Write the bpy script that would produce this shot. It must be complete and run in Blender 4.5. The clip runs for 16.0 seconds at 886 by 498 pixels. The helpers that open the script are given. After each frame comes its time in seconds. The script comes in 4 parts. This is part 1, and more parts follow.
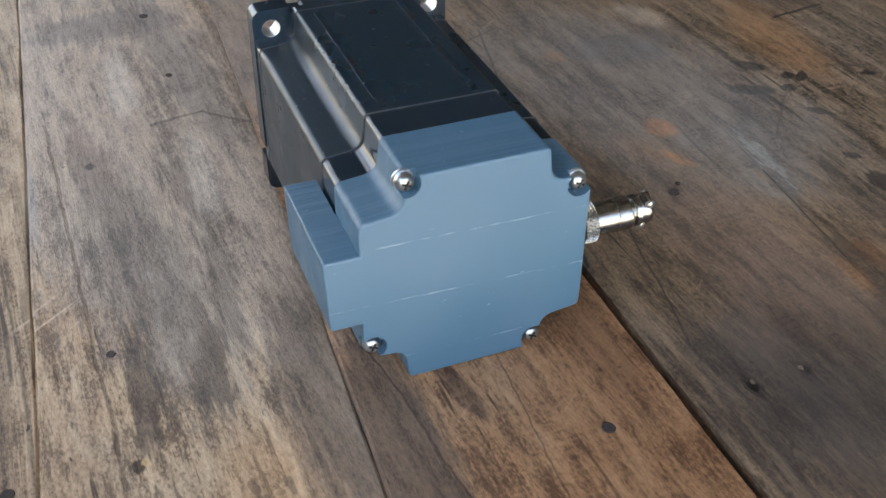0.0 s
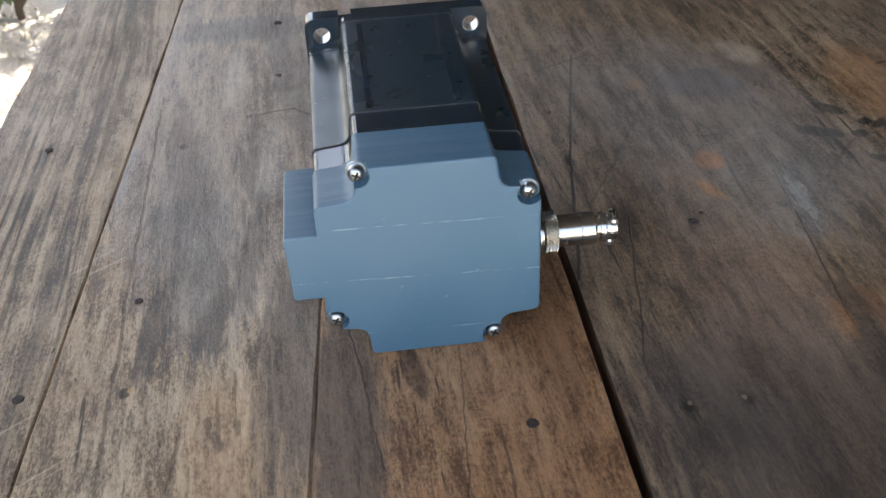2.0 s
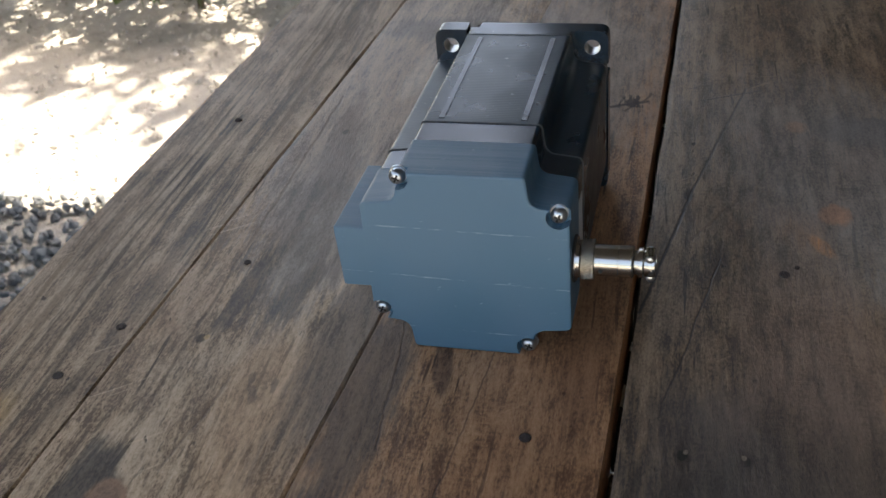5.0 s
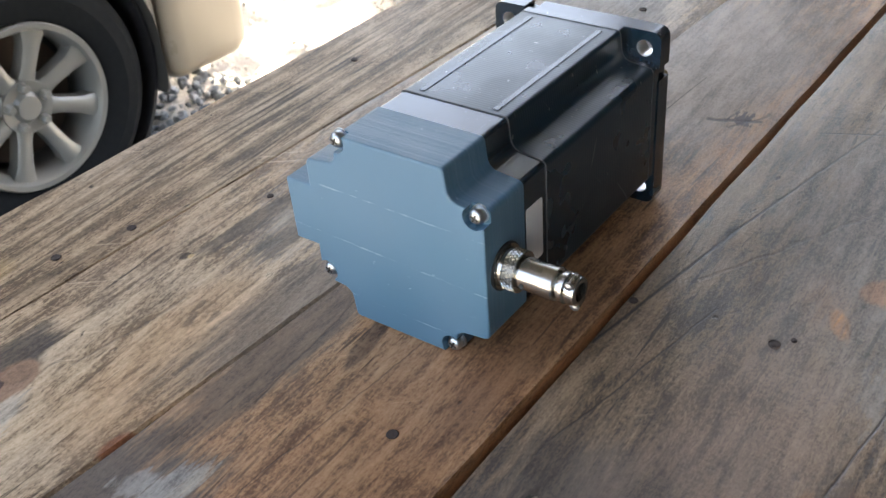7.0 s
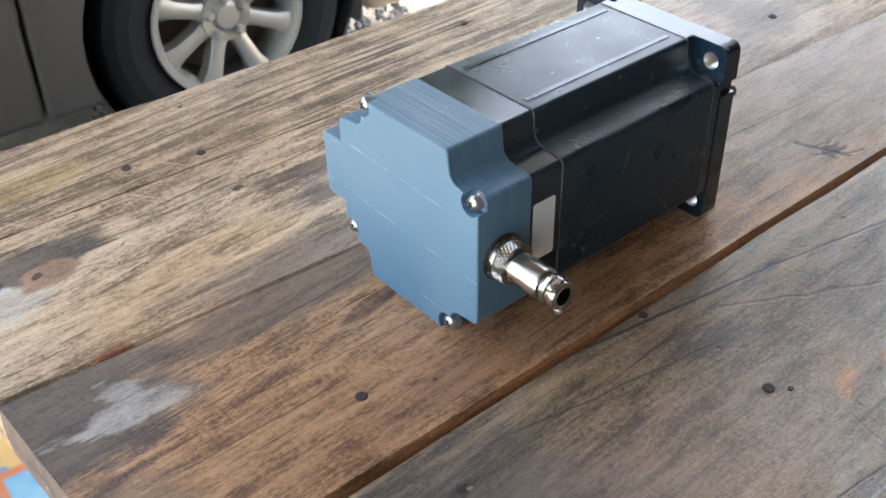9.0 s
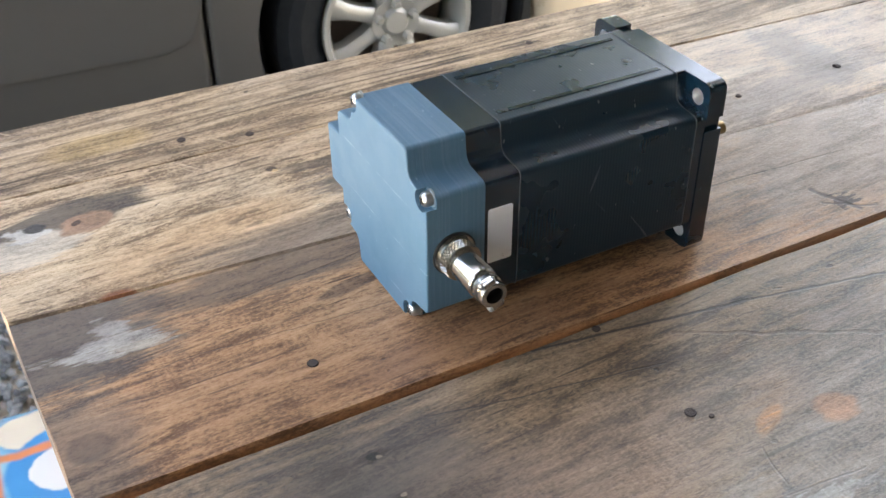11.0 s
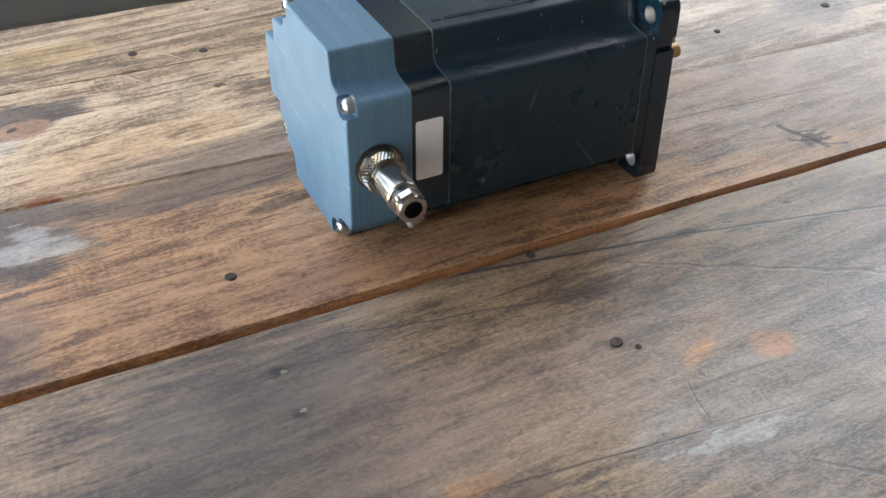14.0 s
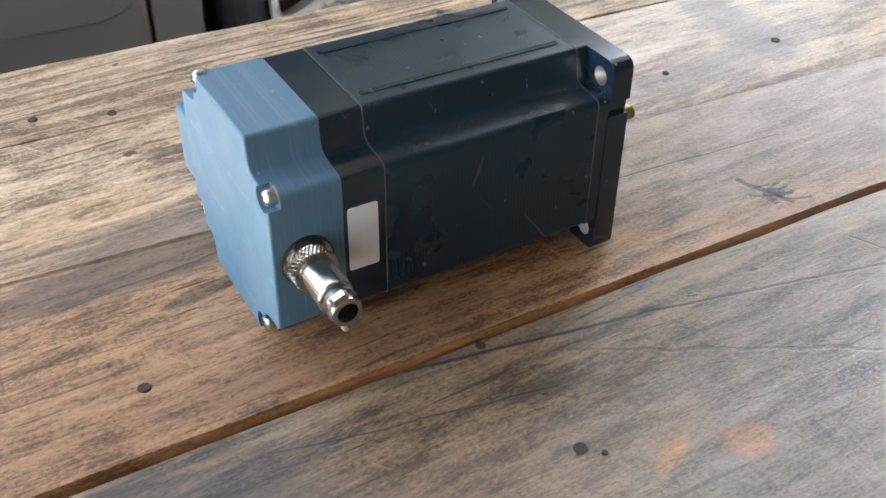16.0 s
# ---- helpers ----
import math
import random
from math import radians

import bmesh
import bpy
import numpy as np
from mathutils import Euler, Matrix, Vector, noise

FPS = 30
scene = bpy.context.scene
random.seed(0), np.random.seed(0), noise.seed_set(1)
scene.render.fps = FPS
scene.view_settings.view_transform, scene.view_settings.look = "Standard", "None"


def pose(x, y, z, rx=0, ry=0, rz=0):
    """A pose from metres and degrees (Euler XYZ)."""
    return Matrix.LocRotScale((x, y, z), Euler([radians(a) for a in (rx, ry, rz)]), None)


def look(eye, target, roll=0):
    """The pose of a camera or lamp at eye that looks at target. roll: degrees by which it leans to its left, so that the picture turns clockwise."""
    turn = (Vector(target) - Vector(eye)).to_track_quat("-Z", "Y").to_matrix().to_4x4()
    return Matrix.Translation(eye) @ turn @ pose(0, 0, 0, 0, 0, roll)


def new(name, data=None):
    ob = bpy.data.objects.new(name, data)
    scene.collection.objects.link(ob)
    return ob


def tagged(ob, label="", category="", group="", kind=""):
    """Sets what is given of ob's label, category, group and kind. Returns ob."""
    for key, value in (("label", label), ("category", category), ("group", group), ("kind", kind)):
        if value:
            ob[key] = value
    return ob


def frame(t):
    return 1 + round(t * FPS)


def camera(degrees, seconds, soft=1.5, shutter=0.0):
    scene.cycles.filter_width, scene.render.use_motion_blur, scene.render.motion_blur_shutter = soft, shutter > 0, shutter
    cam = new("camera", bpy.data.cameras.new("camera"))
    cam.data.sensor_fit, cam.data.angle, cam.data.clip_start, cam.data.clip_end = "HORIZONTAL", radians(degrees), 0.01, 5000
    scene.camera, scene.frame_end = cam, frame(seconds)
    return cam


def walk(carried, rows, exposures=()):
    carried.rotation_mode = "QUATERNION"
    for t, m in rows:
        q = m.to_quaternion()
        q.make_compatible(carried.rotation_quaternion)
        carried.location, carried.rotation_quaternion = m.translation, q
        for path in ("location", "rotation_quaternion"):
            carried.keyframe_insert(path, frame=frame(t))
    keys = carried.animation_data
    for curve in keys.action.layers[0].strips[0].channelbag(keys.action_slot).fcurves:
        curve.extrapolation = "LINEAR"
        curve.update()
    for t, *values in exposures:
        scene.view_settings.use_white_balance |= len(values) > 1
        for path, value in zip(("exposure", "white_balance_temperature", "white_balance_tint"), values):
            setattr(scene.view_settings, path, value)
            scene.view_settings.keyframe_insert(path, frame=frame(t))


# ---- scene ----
cam = camera(45.3, 16.0)
cam.data.dof.use_dof, cam.data.dof.focus_distance, cam.data.dof.aperture_fstop = True, 0.46, 36.0
PATH = [
    (0, (-0.1292, -0.3989, 0.2692), (0.0294, -0.0322, -0.0314), 0.5),
    (0.5, (-0.1072, -0.4148, 0.2746), (0.0278, -0.0321, -0.0175), -0.2),
    (1, (-0.0871, -0.4287, 0.2739), (0.0209, -0.0347, -0.0144), -1.7),
    (1.5, (-0.0680, -0.4459, 0.2747), (0.0078, -0.0449, -0.0142), -2.7),
    (2, (-0.0366, -0.4634, 0.2793), (0.0105, -0.0576, -0.0091), -2.8),
    (2.5, (-0.0136, -0.4766, 0.2834), (-0.0054, -0.0672, -0.0035), -3.9),
    (3, (0.0081, -0.4844, 0.2872), (-0.0058, -0.0745, 0.0012), -3.8),
    (3.5, (0.0274, -0.4863, 0.2922), (-0.0123, -0.0778, 0.0065), -5.1),
    (4, (0.0485, -0.4901, 0.2967), (-0.0099, -0.0833, 0.0119), -5.9),
    (4.2, (0.0530, -0.4917, 0.2999), (-0.0155, -0.0857, 0.0163), -5.9),
    (6.3, (0.1630, -0.4265, 0.2694), (-0.0306, -0.0577, -0.0071), -6.0),
    (6.5, (0.1811, -0.4192, 0.2702), (-0.0314, -0.0626, -0.0085), -6.1),
    (7, (0.2124, -0.3984, 0.2765), (-0.0319, -0.0690, -0.0094), -4.6),
    (7.5, (0.2155, -0.3862, 0.2738), (-0.0468, -0.0749, -0.0165), -2.9),
    (8, (0.2233, -0.3767, 0.2790), (-0.0497, -0.0798, -0.0166), -1.1),
    (8.5, (0.2329, -0.3683, 0.2773), (-0.0546, -0.0881, -0.0207), -1.2),
    (8.7, (0.2444, -0.3616, 0.2800), (-0.0477, -0.0875, -0.0193), -1.2),
    (10.8, (0.3341, -0.3118, 0.2925), (-0.0166, -0.1070, 0.0009), -0.3),
    (11, (0.3386, -0.3039, 0.2950), (-0.0132, -0.1017, 0.0029), -0.4),
    (11.5, (0.3566, -0.2890, 0.2946), (0.0000, -0.0933, 0.0038), -0.4),
    (12, (0.3668, -0.2780, 0.2930), (0.0041, -0.0978, -0.0002), -0.8),
    (12.5, (0.3719, -0.2654, 0.2904), (0.0056, -0.0906, -0.0017), -0.9),
    (13, (0.3698, -0.2631, 0.2848), (0.0067, -0.0825, -0.0077), -0.1),
    (13.5, (0.3637, -0.2646, 0.2755), (0.0049, -0.0838, -0.0222), 0.2),
    (14, (0.3552, -0.2651, 0.2677), (0.0050, -0.0801, -0.0374), 0.7),
    (14.5, (0.3478, -0.2571, 0.2695), (0.0041, -0.0592, -0.0349), 1.1),
    (15, (0.3385, -0.2482, 0.2678), (-0.0007, -0.0412, -0.0356), 1.1),
    (15.5, (0.3223, -0.2396, 0.2659), (-0.0146, -0.0331, -0.0404), 0.7),
    (16, (0.3080, -0.2389, 0.2674), (-0.0297, -0.0290, -0.0359), 0.9),
]
walk(cam, [(t, look(*row)) for t, *row in PATH], [(0.0, 3.27, 7700, 10), (1.0, 3.17, 7650, 10), (2.0, 2.95, 7550, 10), (3.5, 3.10, 7550, 10), (4.0, 2.30, 7550, 10), (4.2, 2.15, 7550, 10), (6.3, 2.45, 7600, 10), (6.5, 2.60, 7600, 10), (7.0, 3.3, 7650, 10), (7.5, 3.37, 7700, 10), (8.7, 3.7, 7750, 10), (10.8, 3.98, 8100, 10), (12.5, 3.98, 8250, 10), (16.0, 4.13, 7950, 10)])

# ---- light ----
SUN_ELEV, SUN_AZ = 80.0, 78.0          # degrees; azimuth counted from +x towards +y
world = bpy.data.worlds.new("world")
scene.world = world
world.use_nodes = True
wn = world.node_tree
sky = wn.nodes.new("ShaderNodeTexSky")
sky.sky_type, sky.sun_disc = "NISHITA", False
sky.dust_density = 4.0
sky.sun_elevation, sky.sun_rotation = radians(SUN_ELEV), radians(90 - SUN_AZ)
wn.links.new(sky.outputs[0], wn.nodes["Background"].inputs[0])
wn.nodes["Background"].inputs[1].default_value = 0.15

sun_data = bpy.data.lights.new("sun", "SUN")
sun_data.energy, sun_data.angle, sun_data.color = 5.0, radians(0.5), (1.0, 0.94, 0.86)
sun = new("sun", sun_data)
SUN_WAY = Vector((math.cos(radians(SUN_AZ)) * math.cos(radians(SUN_ELEV)), math.sin(radians(SUN_AZ)) * math.cos(radians(SUN_ELEV)), math.sin(radians(SUN_ELEV))))
sun.matrix_world = look(SUN_WAY * 20, (0, 0, 0))

GROUND = -0.995


# ---- materials ----
class Nodes:
    """Short hand for building a node material."""

    def __init__(self, name):
        self.mat = bpy.data.materials.new(name)
        self.mat.use_nodes = True
        self.t = self.mat.node_tree
        self.bsdf = self.t.nodes["Principled BSDF"]
        self.co = self.n("ShaderNodeTexCoord").outputs["Object"]

    def n(self, kind):
        return self.t.nodes.new(kind)

    def put(self, socket, value):
        if isinstance(value, bpy.types.NodeSocket):
            self.t.links.new(value, socket)
        elif isinstance(value, (tuple, list)) and len(value) == 3 and socket.type == "RGBA":
            socket.default_value = (*value, 1)
        else:
            socket.default_value = value

    def set(self, **kw):
        for key, value in kw.items():
            self.put(self.bsdf.inputs[key.replace("_", " ")], value)
        return self

    def math(self, op, a, b=0.0, c=0.0):
        m = self.n("ShaderNodeMath")
        m.operation = op
        for s, v in zip(m.inputs, (a, b, c)):
            self.put(s, v)
        return m.outputs[0]

    def vec(self, op, a, b=(0, 0, 0)):
        m = self.n("ShaderNodeVectorMath")
        m.operation = op
        self.put(m.inputs[0], a)
        self.put(m.inputs[1], b)
        return m.outputs["Value" if op in ("LENGTH", "DOT_PRODUCT", "DISTANCE") else "Vector"]

    def noise(self, co, scale, detail=4, rough=0.55, distortion=0.0):
        m = self.n("ShaderNodeTexNoise")
        self.put(m.inputs["Vector"], co)
        m.inputs["Scale"].default_value = scale
        m.inputs["Detail"].default_value = detail
        m.inputs["Roughness"].default_value = rough
        m.inputs["Distortion"].default_value = distortion
        return m.outputs["Fac"]

    def span(self, v, a, b, lo=0.0, hi=1.0, smooth=True):
        m = self.n("ShaderNodeMapRange")
        m.interpolation_type = "SMOOTHSTEP" if smooth else "LINEAR"
        for s, x in zip(m.inputs, (v, a, b, lo, hi)):
            self.put(s, x)
        return m.outputs[0]

    def mix(self, f, a, b, blend="MIX"):
        m = self.n("ShaderNodeMix")
        m.data_type, m.blend_type = "RGBA", blend
        self.put(m.inputs[0], f)
        self.put(m.inputs[6], a)
        self.put(m.inputs[7], b)
        return m.outputs[2]

    def ramp(self, f, *stops):
        m = self.n("ShaderNodeValToRGB")
        e = m.color_ramp.elements
        while len(e) < len(stops):
            e.new(0.5)
        for el, (p, c) in zip(e, stops):
            el.position, el.color = p, (*c, 1)
        self.put(m.inputs[0], f)
        return m.outputs[0]

    def bump(self, h, strength=0.3, dist=0.001):
        m = self.n("ShaderNodeBump")
        m.inputs["Strength"].default_value = strength
        m.inputs["Distance"].default_value = dist
        self.put(m.inputs["Height"], h)
        self.put(self.bsdf.inputs["Normal"], m.outputs[0])
        return self

    def blot(self, x, y, rx, ry, turn=0.0, soft=0.5, ragged=0.6, grain=40.0, fray=None):
        """A ragged oval patch on the table: 1 inside, 0 outside."""
        d = self.vec("SUBTRACT", self.co, (x, y, 0))
        r = self.n("ShaderNodeVectorRotate")
        r.rotation_type = "Z_AXIS"
        self.put(r.inputs["Vector"], d)
        r.inputs["Angle"].default_value = -radians(turn)
        flat = self.vec("MULTIPLY", r.outputs[0], (1 / rx, 1 / ry, 0))
        away = self.vec("LENGTH", flat)
        n = self.noise(self.vec("MULTIPLY", self.co, (1, 0.35, 1)), grain, 6, 0.68)
        if fray is not None:
            n = self.math("ADD", n, self.math("MULTIPLY", fray, 0.7))
        return self.span(self.math("ADD", away, self.math("MULTIPLY", self.math("SUBTRACT", n, 0.5), ragged * 2)), 1 + soft / 2, 1 - soft / 2)

    def stroke(self, x0, y0, x1, y1, width, wobble=0.004):
        """A thin ragged line from one place of the table to another: 1 on it."""
        wob = self.noise(self.co, 30, 3)
        shift = self.math("MULTIPLY", self.math("SUBTRACT", wob, 0.5), wobble * 2)
        p = self.vec("SUBTRACT", self.co, (x0, y0, 0))
        length = math.hypot(x1 - x0, y1 - y0)
        ux, uy = (x1 - x0) / length, (y1 - y0) / length
        along = self.vec("DOT_PRODUCT", p, (ux, uy, 0))
        across = self.math("ABSOLUTE", self.math("ADD", self.vec("DOT_PRODUCT", p, (-uy, ux, 0)), shift))
        ends = self.math("ABSOLUTE", self.math("SUBTRACT", along, length / 2))
        far = self.math("MAXIMUM", across, self.math("SUBTRACT", ends, length / 2))
        return self.span(far, width, width * 0.25)


def wood(name, dark, mid, light, grey, grey_amount, seed, marks=(), streak=1.0, sheen=0.5, bold=0.3, pits=0.6, shine=0.3, knots=(), sawn=0.5, ruddy=(0.3, 0.14, 0.075), ruddy_amount=0.3, stretch=1.4):
    """Old weathered plank: streaks of four widths, growth bands, grey and ruddy patches, pores, saw marks, scratches,
    and its own stains and tone patches.
    """
    dark, mid, light, grey = [(r * 1.08, g, b * 0.88) for r, g, b in (dark, mid, light, grey)]
    m = Nodes(name)
    co = m.vec("ADD", m.co, (seed * 0.37, seed * 1.13, 0))
    bend = m.math("MULTIPLY", m.math("SUBTRACT", m.noise(m.vec("MULTIPLY", co, (1, 0.2, 1)), 9, 3), 0.5), 0.03)
    for kx, ky, rx, ry in knots:
        d = m.vec("MULTIPLY", m.vec("SUBTRACT", m.co, (kx, ky, 0)), (1 / rx, 1 / ry, 0))
        pull = m.math("POWER", 2.718, m.math("MULTIPLY", m.vec("DOT_PRODUCT", d, d), -1.0))
        part_x = m.n("ShaderNodeSeparateXYZ")
        m.put(part_x.inputs[0], d)
        bend = m.math("SUBTRACT", bend, m.math("MULTIPLY", m.math("MULTIPLY", part_x.outputs[0], pull), rx * 0.85))
    cx = m.n("ShaderNodeCombineXYZ")
    m.put(cx.inputs[0], bend)
    bent = m.vec("ADD", co, cx.outputs[0])

    def fibre(along, scale, detail, rough):
        return m.math("SUBTRACT", m.noise(m.vec("MULTIPLY", bent, (1, along * stretch, 1)), scale * streak, detail, rough), 0.5)

    broad, stripe, line, hair = fibre(0.07, 48, 5, 0.62), fibre(0.06, 170, 4, 0.6), fibre(0.08, 560, 3, 0.6), fibre(0.14, 1500, 3, 0.65)
    mottle = m.math("SUBTRACT", m.noise(m.vec("MULTIPLY", bent, (1, 0.3, 1)), 95, 7, 0.72), 0.5)
    grit = m.math("SUBTRACT", m.noise(m.vec("MULTIPLY", co, (1, 0.45, 1)), 1100, 3, 0.7), 0.5)
    saw = m.math("SUBTRACT", m.noise(m.vec("MULTIPLY", co, (0.16, 1, 1)), 620, 4, 0.65), 0.5)
    cloud = m.noise(m.vec("MULTIPLY", co, (1, 0.4, 1)), 13, 7, 0.68)
    cloud_b = m.noise(m.vec("MULTIPLY", m.vec("ADD", co, (3, 9, 2)), (1, 0.35, 1)), 19, 7, 0.68)
    where = m.noise(co, 21, 3)
    tone = 0.5
    for v, k in ((broad, 0.7), (stripe, 0.5), (line, 0.52), (hair, 0.32), (grit, 0.72), (mottle, 0.9)):
        tone = m.math("ADD", m.math("MULTIPLY", v, k), tone)
    tone = m.math("ADD", tone, m.math("MULTIPLY", m.math("MULTIPLY", saw, m.span(where, 0.46, 0.62)), sawn * 0.42))
    col = m.ramp(tone, (0.12, tuple(c * 0.7 for c in dark)), (0.34, dark), (0.52, mid), (0.78, light))
    greyed = m.ramp(tone, (0.15, tuple(c * 0.3 for c in grey)), (0.5, grey), (0.82, tuple(min(1, c * 1.5) for c in grey)))
    col = m.mix(m.math("MULTIPLY", m.span(cloud, 0.44, 0.6), grey_amount), col, greyed)
    reddish = m.ramp(tone, (0.2, tuple(c * 0.45 for c in ruddy)), (0.5, ruddy), (0.8, tuple(c * 1.5 for c in ruddy)))
    col = m.mix(m.math("MULTIPLY", m.span(cloud_b, 0.52, 0.66), ruddy_amount), col, reddish)
    sx = m.n("ShaderNodeSeparateXYZ")
    m.put(sx.inputs[0], bent)
    drift = m.noise(m.vec("MULTIPLY", co, (1, 0.07, 1)), 24, 4, 0.55)
    ring = m.math("PINGPONG", m.math("ADD", m.math("MULTIPLY", sx.outputs[0], 95.0), m.math("MULTIPLY", drift, 6.0)), 0.5)
    growth = m.math("MULTIPLY", m.span(m.math("ADD", ring, m.math("MULTIPLY", stripe, 0.5)), 0.27, 0.08), m.span(drift, 0.4, 0.6, 0.25 * bold, bold))
    col = m.mix(growth, col, m.ramp(tone, (0.3, tuple(c * 0.4 for c in dark)), (0.75, tuple(0.5 * (c + d) for c, d in zip(dark, mid)))))
    check = fibre(0.03, 330, 2, 0.5)
    col = m.mix(m.math("MULTIPLY", m.span(check, 0.15, 0.185), m.span(where, 0.42, 0.56, 0, 0.85)), col, tuple(c * 0.3 for c in dark))
    fleck = m.noise(m.vec("MULTIPLY", co, (1, 0.16, 1)), 330, 3, 0.7)
    col = m.mix(m.span(fleck, 0.61, 0.655, 0, pits), col, tuple(c * 0.35 for c in dark))
    dent = m.noise(m.vec("MULTIPLY", m.vec("ADD", co, (1, 2, 3)), (1, 0.6, 1)), 150, 2, 0.5)
    pit = m.span(dent, 0.735, 0.765)
    col = m.mix(m.math("MULTIPLY", pit, 0.85), col, tuple(c * 0.2 for c in dark))
    turn = m.n("ShaderNodeVectorRotate")
    turn.rotation_type = "Z_AXIS"
    turn.inputs["Angle"].default_value = radians(52)
    m.put(turn.inputs["Vector"], co)
    scratch = m.noise(m.vec("MULTIPLY", turn.outputs[0], (1, 0.04, 1)), 330, 2, 0.5)
    mark = m.math("MULTIPLY", m.span(scratch, 0.66, 0.7), m.span(where, 0.52, 0.62))
    col = m.mix(m.math("MULTIPLY", mark, 0.4), col, tuple(min(1, c * 1.3) for c in light))
    height = m.math("SUBTRACT", tone, m.math("MULTIPLY", pit, 0.8))
    for kind, place, colour, amount in marks:
        mask = m.blot(*place, fray=line) if kind == "blot" else m.stroke(*place)
        colour_here = m.ramp(tone, (0.2, tuple(c * 0.45 for c in colour)), (0.5, colour), (0.82, tuple(min(1, c * 1.4) for c in colour)))
        col = m.mix(m.math("MULTIPLY", mask, amount), col, colour_here)
        if kind == "stroke":
            height = m.math("SUBTRACT", height, m.math("MULTIPLY", mask, 0.4))
    m.set(Base_Color=col, Roughness=m.span(m.math("ADD", cloud, m.math("MULTIPLY", line, 0.5)), 0.3, 0.7, sheen - 0.08, sheen + 0.14), Specular_IOR_Level=shine)
    m.bump(height, 0.45, 0.0009)
    return m.mat


def print_plastic():
    """Blue-grey printed plastic: fine layers along its depth, pale scuffs across the face."""
    m = Nodes("printed plastic")
    sep = m.n("ShaderNodeSeparateXYZ")
    m.put(sep.inputs[0], m.co)
    layer = m.noise(m.vec("MULTIPLY", m.co, (0.004, 1, 0.004)), 2600, 2, 0.6)
    wide = m.noise(m.vec("MULTIPLY", m.co, (0.01, 1, 0.01)), 420, 3, 0.6)
    cloud = m.noise(m.co, 60, 4, 0.6)
    col = m.mix(cloud, (0.056, 0.136, 0.205), (0.074, 0.168, 0.243))
    col = m.mix(m.span(wide, 0.48, 0.64, 0, 0.65), col, (0.108, 0.19, 0.27))
    near = m.span(sep.outputs[1], -0.1372, -0.1377)
    for z, lean in ((0.0605, 0.02), (0.0365, 0.035), (0.0105, 0.02)):
        line = m.math("ABSOLUTE", m.math("SUBTRACT", m.math("ADD", sep.outputs[2], m.math("MULTIPLY", sep.outputs[0], lean)), z))
        broken = m.span(m.noise(m.vec("MULTIPLY", m.co, (1, 1, 8)), 120, 4, 0.75), 0.47, 0.66)
        col = m.mix(m.math("MULTIPLY", m.math("MULTIPLY", m.span(line, 0.00045, 0.00005), broken), m.math("MULTIPLY", near, 0.75)), col, (0.42, 0.5, 0.58))
    scuff = m.span(m.noise(m.vec("MULTIPLY", m.co, (1, 1, 2.2)), 130, 4, 0.75), 0.665, 0.72, 0, 0.55)
    col = m.mix(scuff, col, (0.3, 0.39, 0.48))
    m.set(Base_Color=col, Roughness=m.span(cloud, 0.3, 0.7, 0.36, 0.5))
    m.bump(m.math("ADD", m.math("MULTIPLY", layer, 0.5), wide), 0.6, 0.0005)
    return m.mat


def black_paint(name, ridges, rough, gloss, colour=(0.0022, 0.015, 0.027)):
    m = Nodes(name)
    dust = m.noise(m.co, 420, 4, 0.7)
    cloud = m.noise(m.co, 35, 3, 0.6)
    col = m.mix(m.span(dust, 0.66, 0.8, 0, 0.1), colour, (0.065, 0.092, 0.112))
    chips = m.span(m.noise(m.vec("MULTIPLY", m.co, (1, 1, 0.6)), 210, 2, 0.6), 0.712, 0.75)
    col = m.mix(m.math("MULTIPLY", chips, 0.75), col, (0.22, 0.225, 0.23))
    for angle in (20, -35):
        turn = m.n("ShaderNodeVectorRotate")
        turn.rotation_type = "X_AXIS"
        turn.inputs["Angle"].default_value = radians(angle)
        m.put(turn.inputs["Vector"], m.co)
        fine = m.noise(m.vec("MULTIPLY", turn.outputs[0], (1, 1, 0.06)), 420, 2, 0.5)
        col = m.mix(m.math("MULTIPLY", m.span(fine, 0.7, 0.74), m.span(cloud, 0.5, 0.62, 0, 0.5)), col, (0.16, 0.18, 0.2))
    m.set(Base_Color=col, Roughness=m.span(cloud, 0.3, 0.7, rough - 0.05, rough + 0.08), Specular_IOR_Level=gloss)
    height = m.math("MULTIPLY", m.noise(m.co, 900, 2), 0.25)
    if ridges:
        w = m.n("ShaderNodeTexWave")
        w.bands_direction = "Y"
        w.inputs["Scale"].default_value = ridges
        w.inputs["Distortion"].default_value = 0.6
        w.inputs["Detail"].default_value = 1.0
        m.put(w.inputs["Vector"], m.co)
        height = m.math("ADD", height, w.outputs["Fac"])
    m.bump(height, 0.05, 0.0006)
    return m.mat


def metal(name, colour, rough):
    m = Nodes(name)
    n = m.noise(m.co, 700, 3, 0.6)
    m.set(Base_Color=m.mix(n, tuple(c * 0.9 for c in colour), colour), Metallic=1.0, Roughness=m.span(n, 0.3, 0.7, rough - 0.02, rough + 0.05))
    return m.mat


def plain(name, colour, rough, vary=0.25, scale=20.0, relief=0.15, metallic=0.0, dist=0.002, gloss=0.5):
    m = Nodes(name)
    n = m.noise(m.co, scale, 5, 0.65)
    f = m.noise(m.co, scale * 9, 3, 0.6)
    col = m.mix(n, tuple(c * (1 - vary) for c in colour), tuple(min(1, c * (1 + vary)) for c in colour))
    col = m.mix(m.span(f, 0.55, 0.75, 0, vary), col, tuple(c * 0.5 for c in colour))
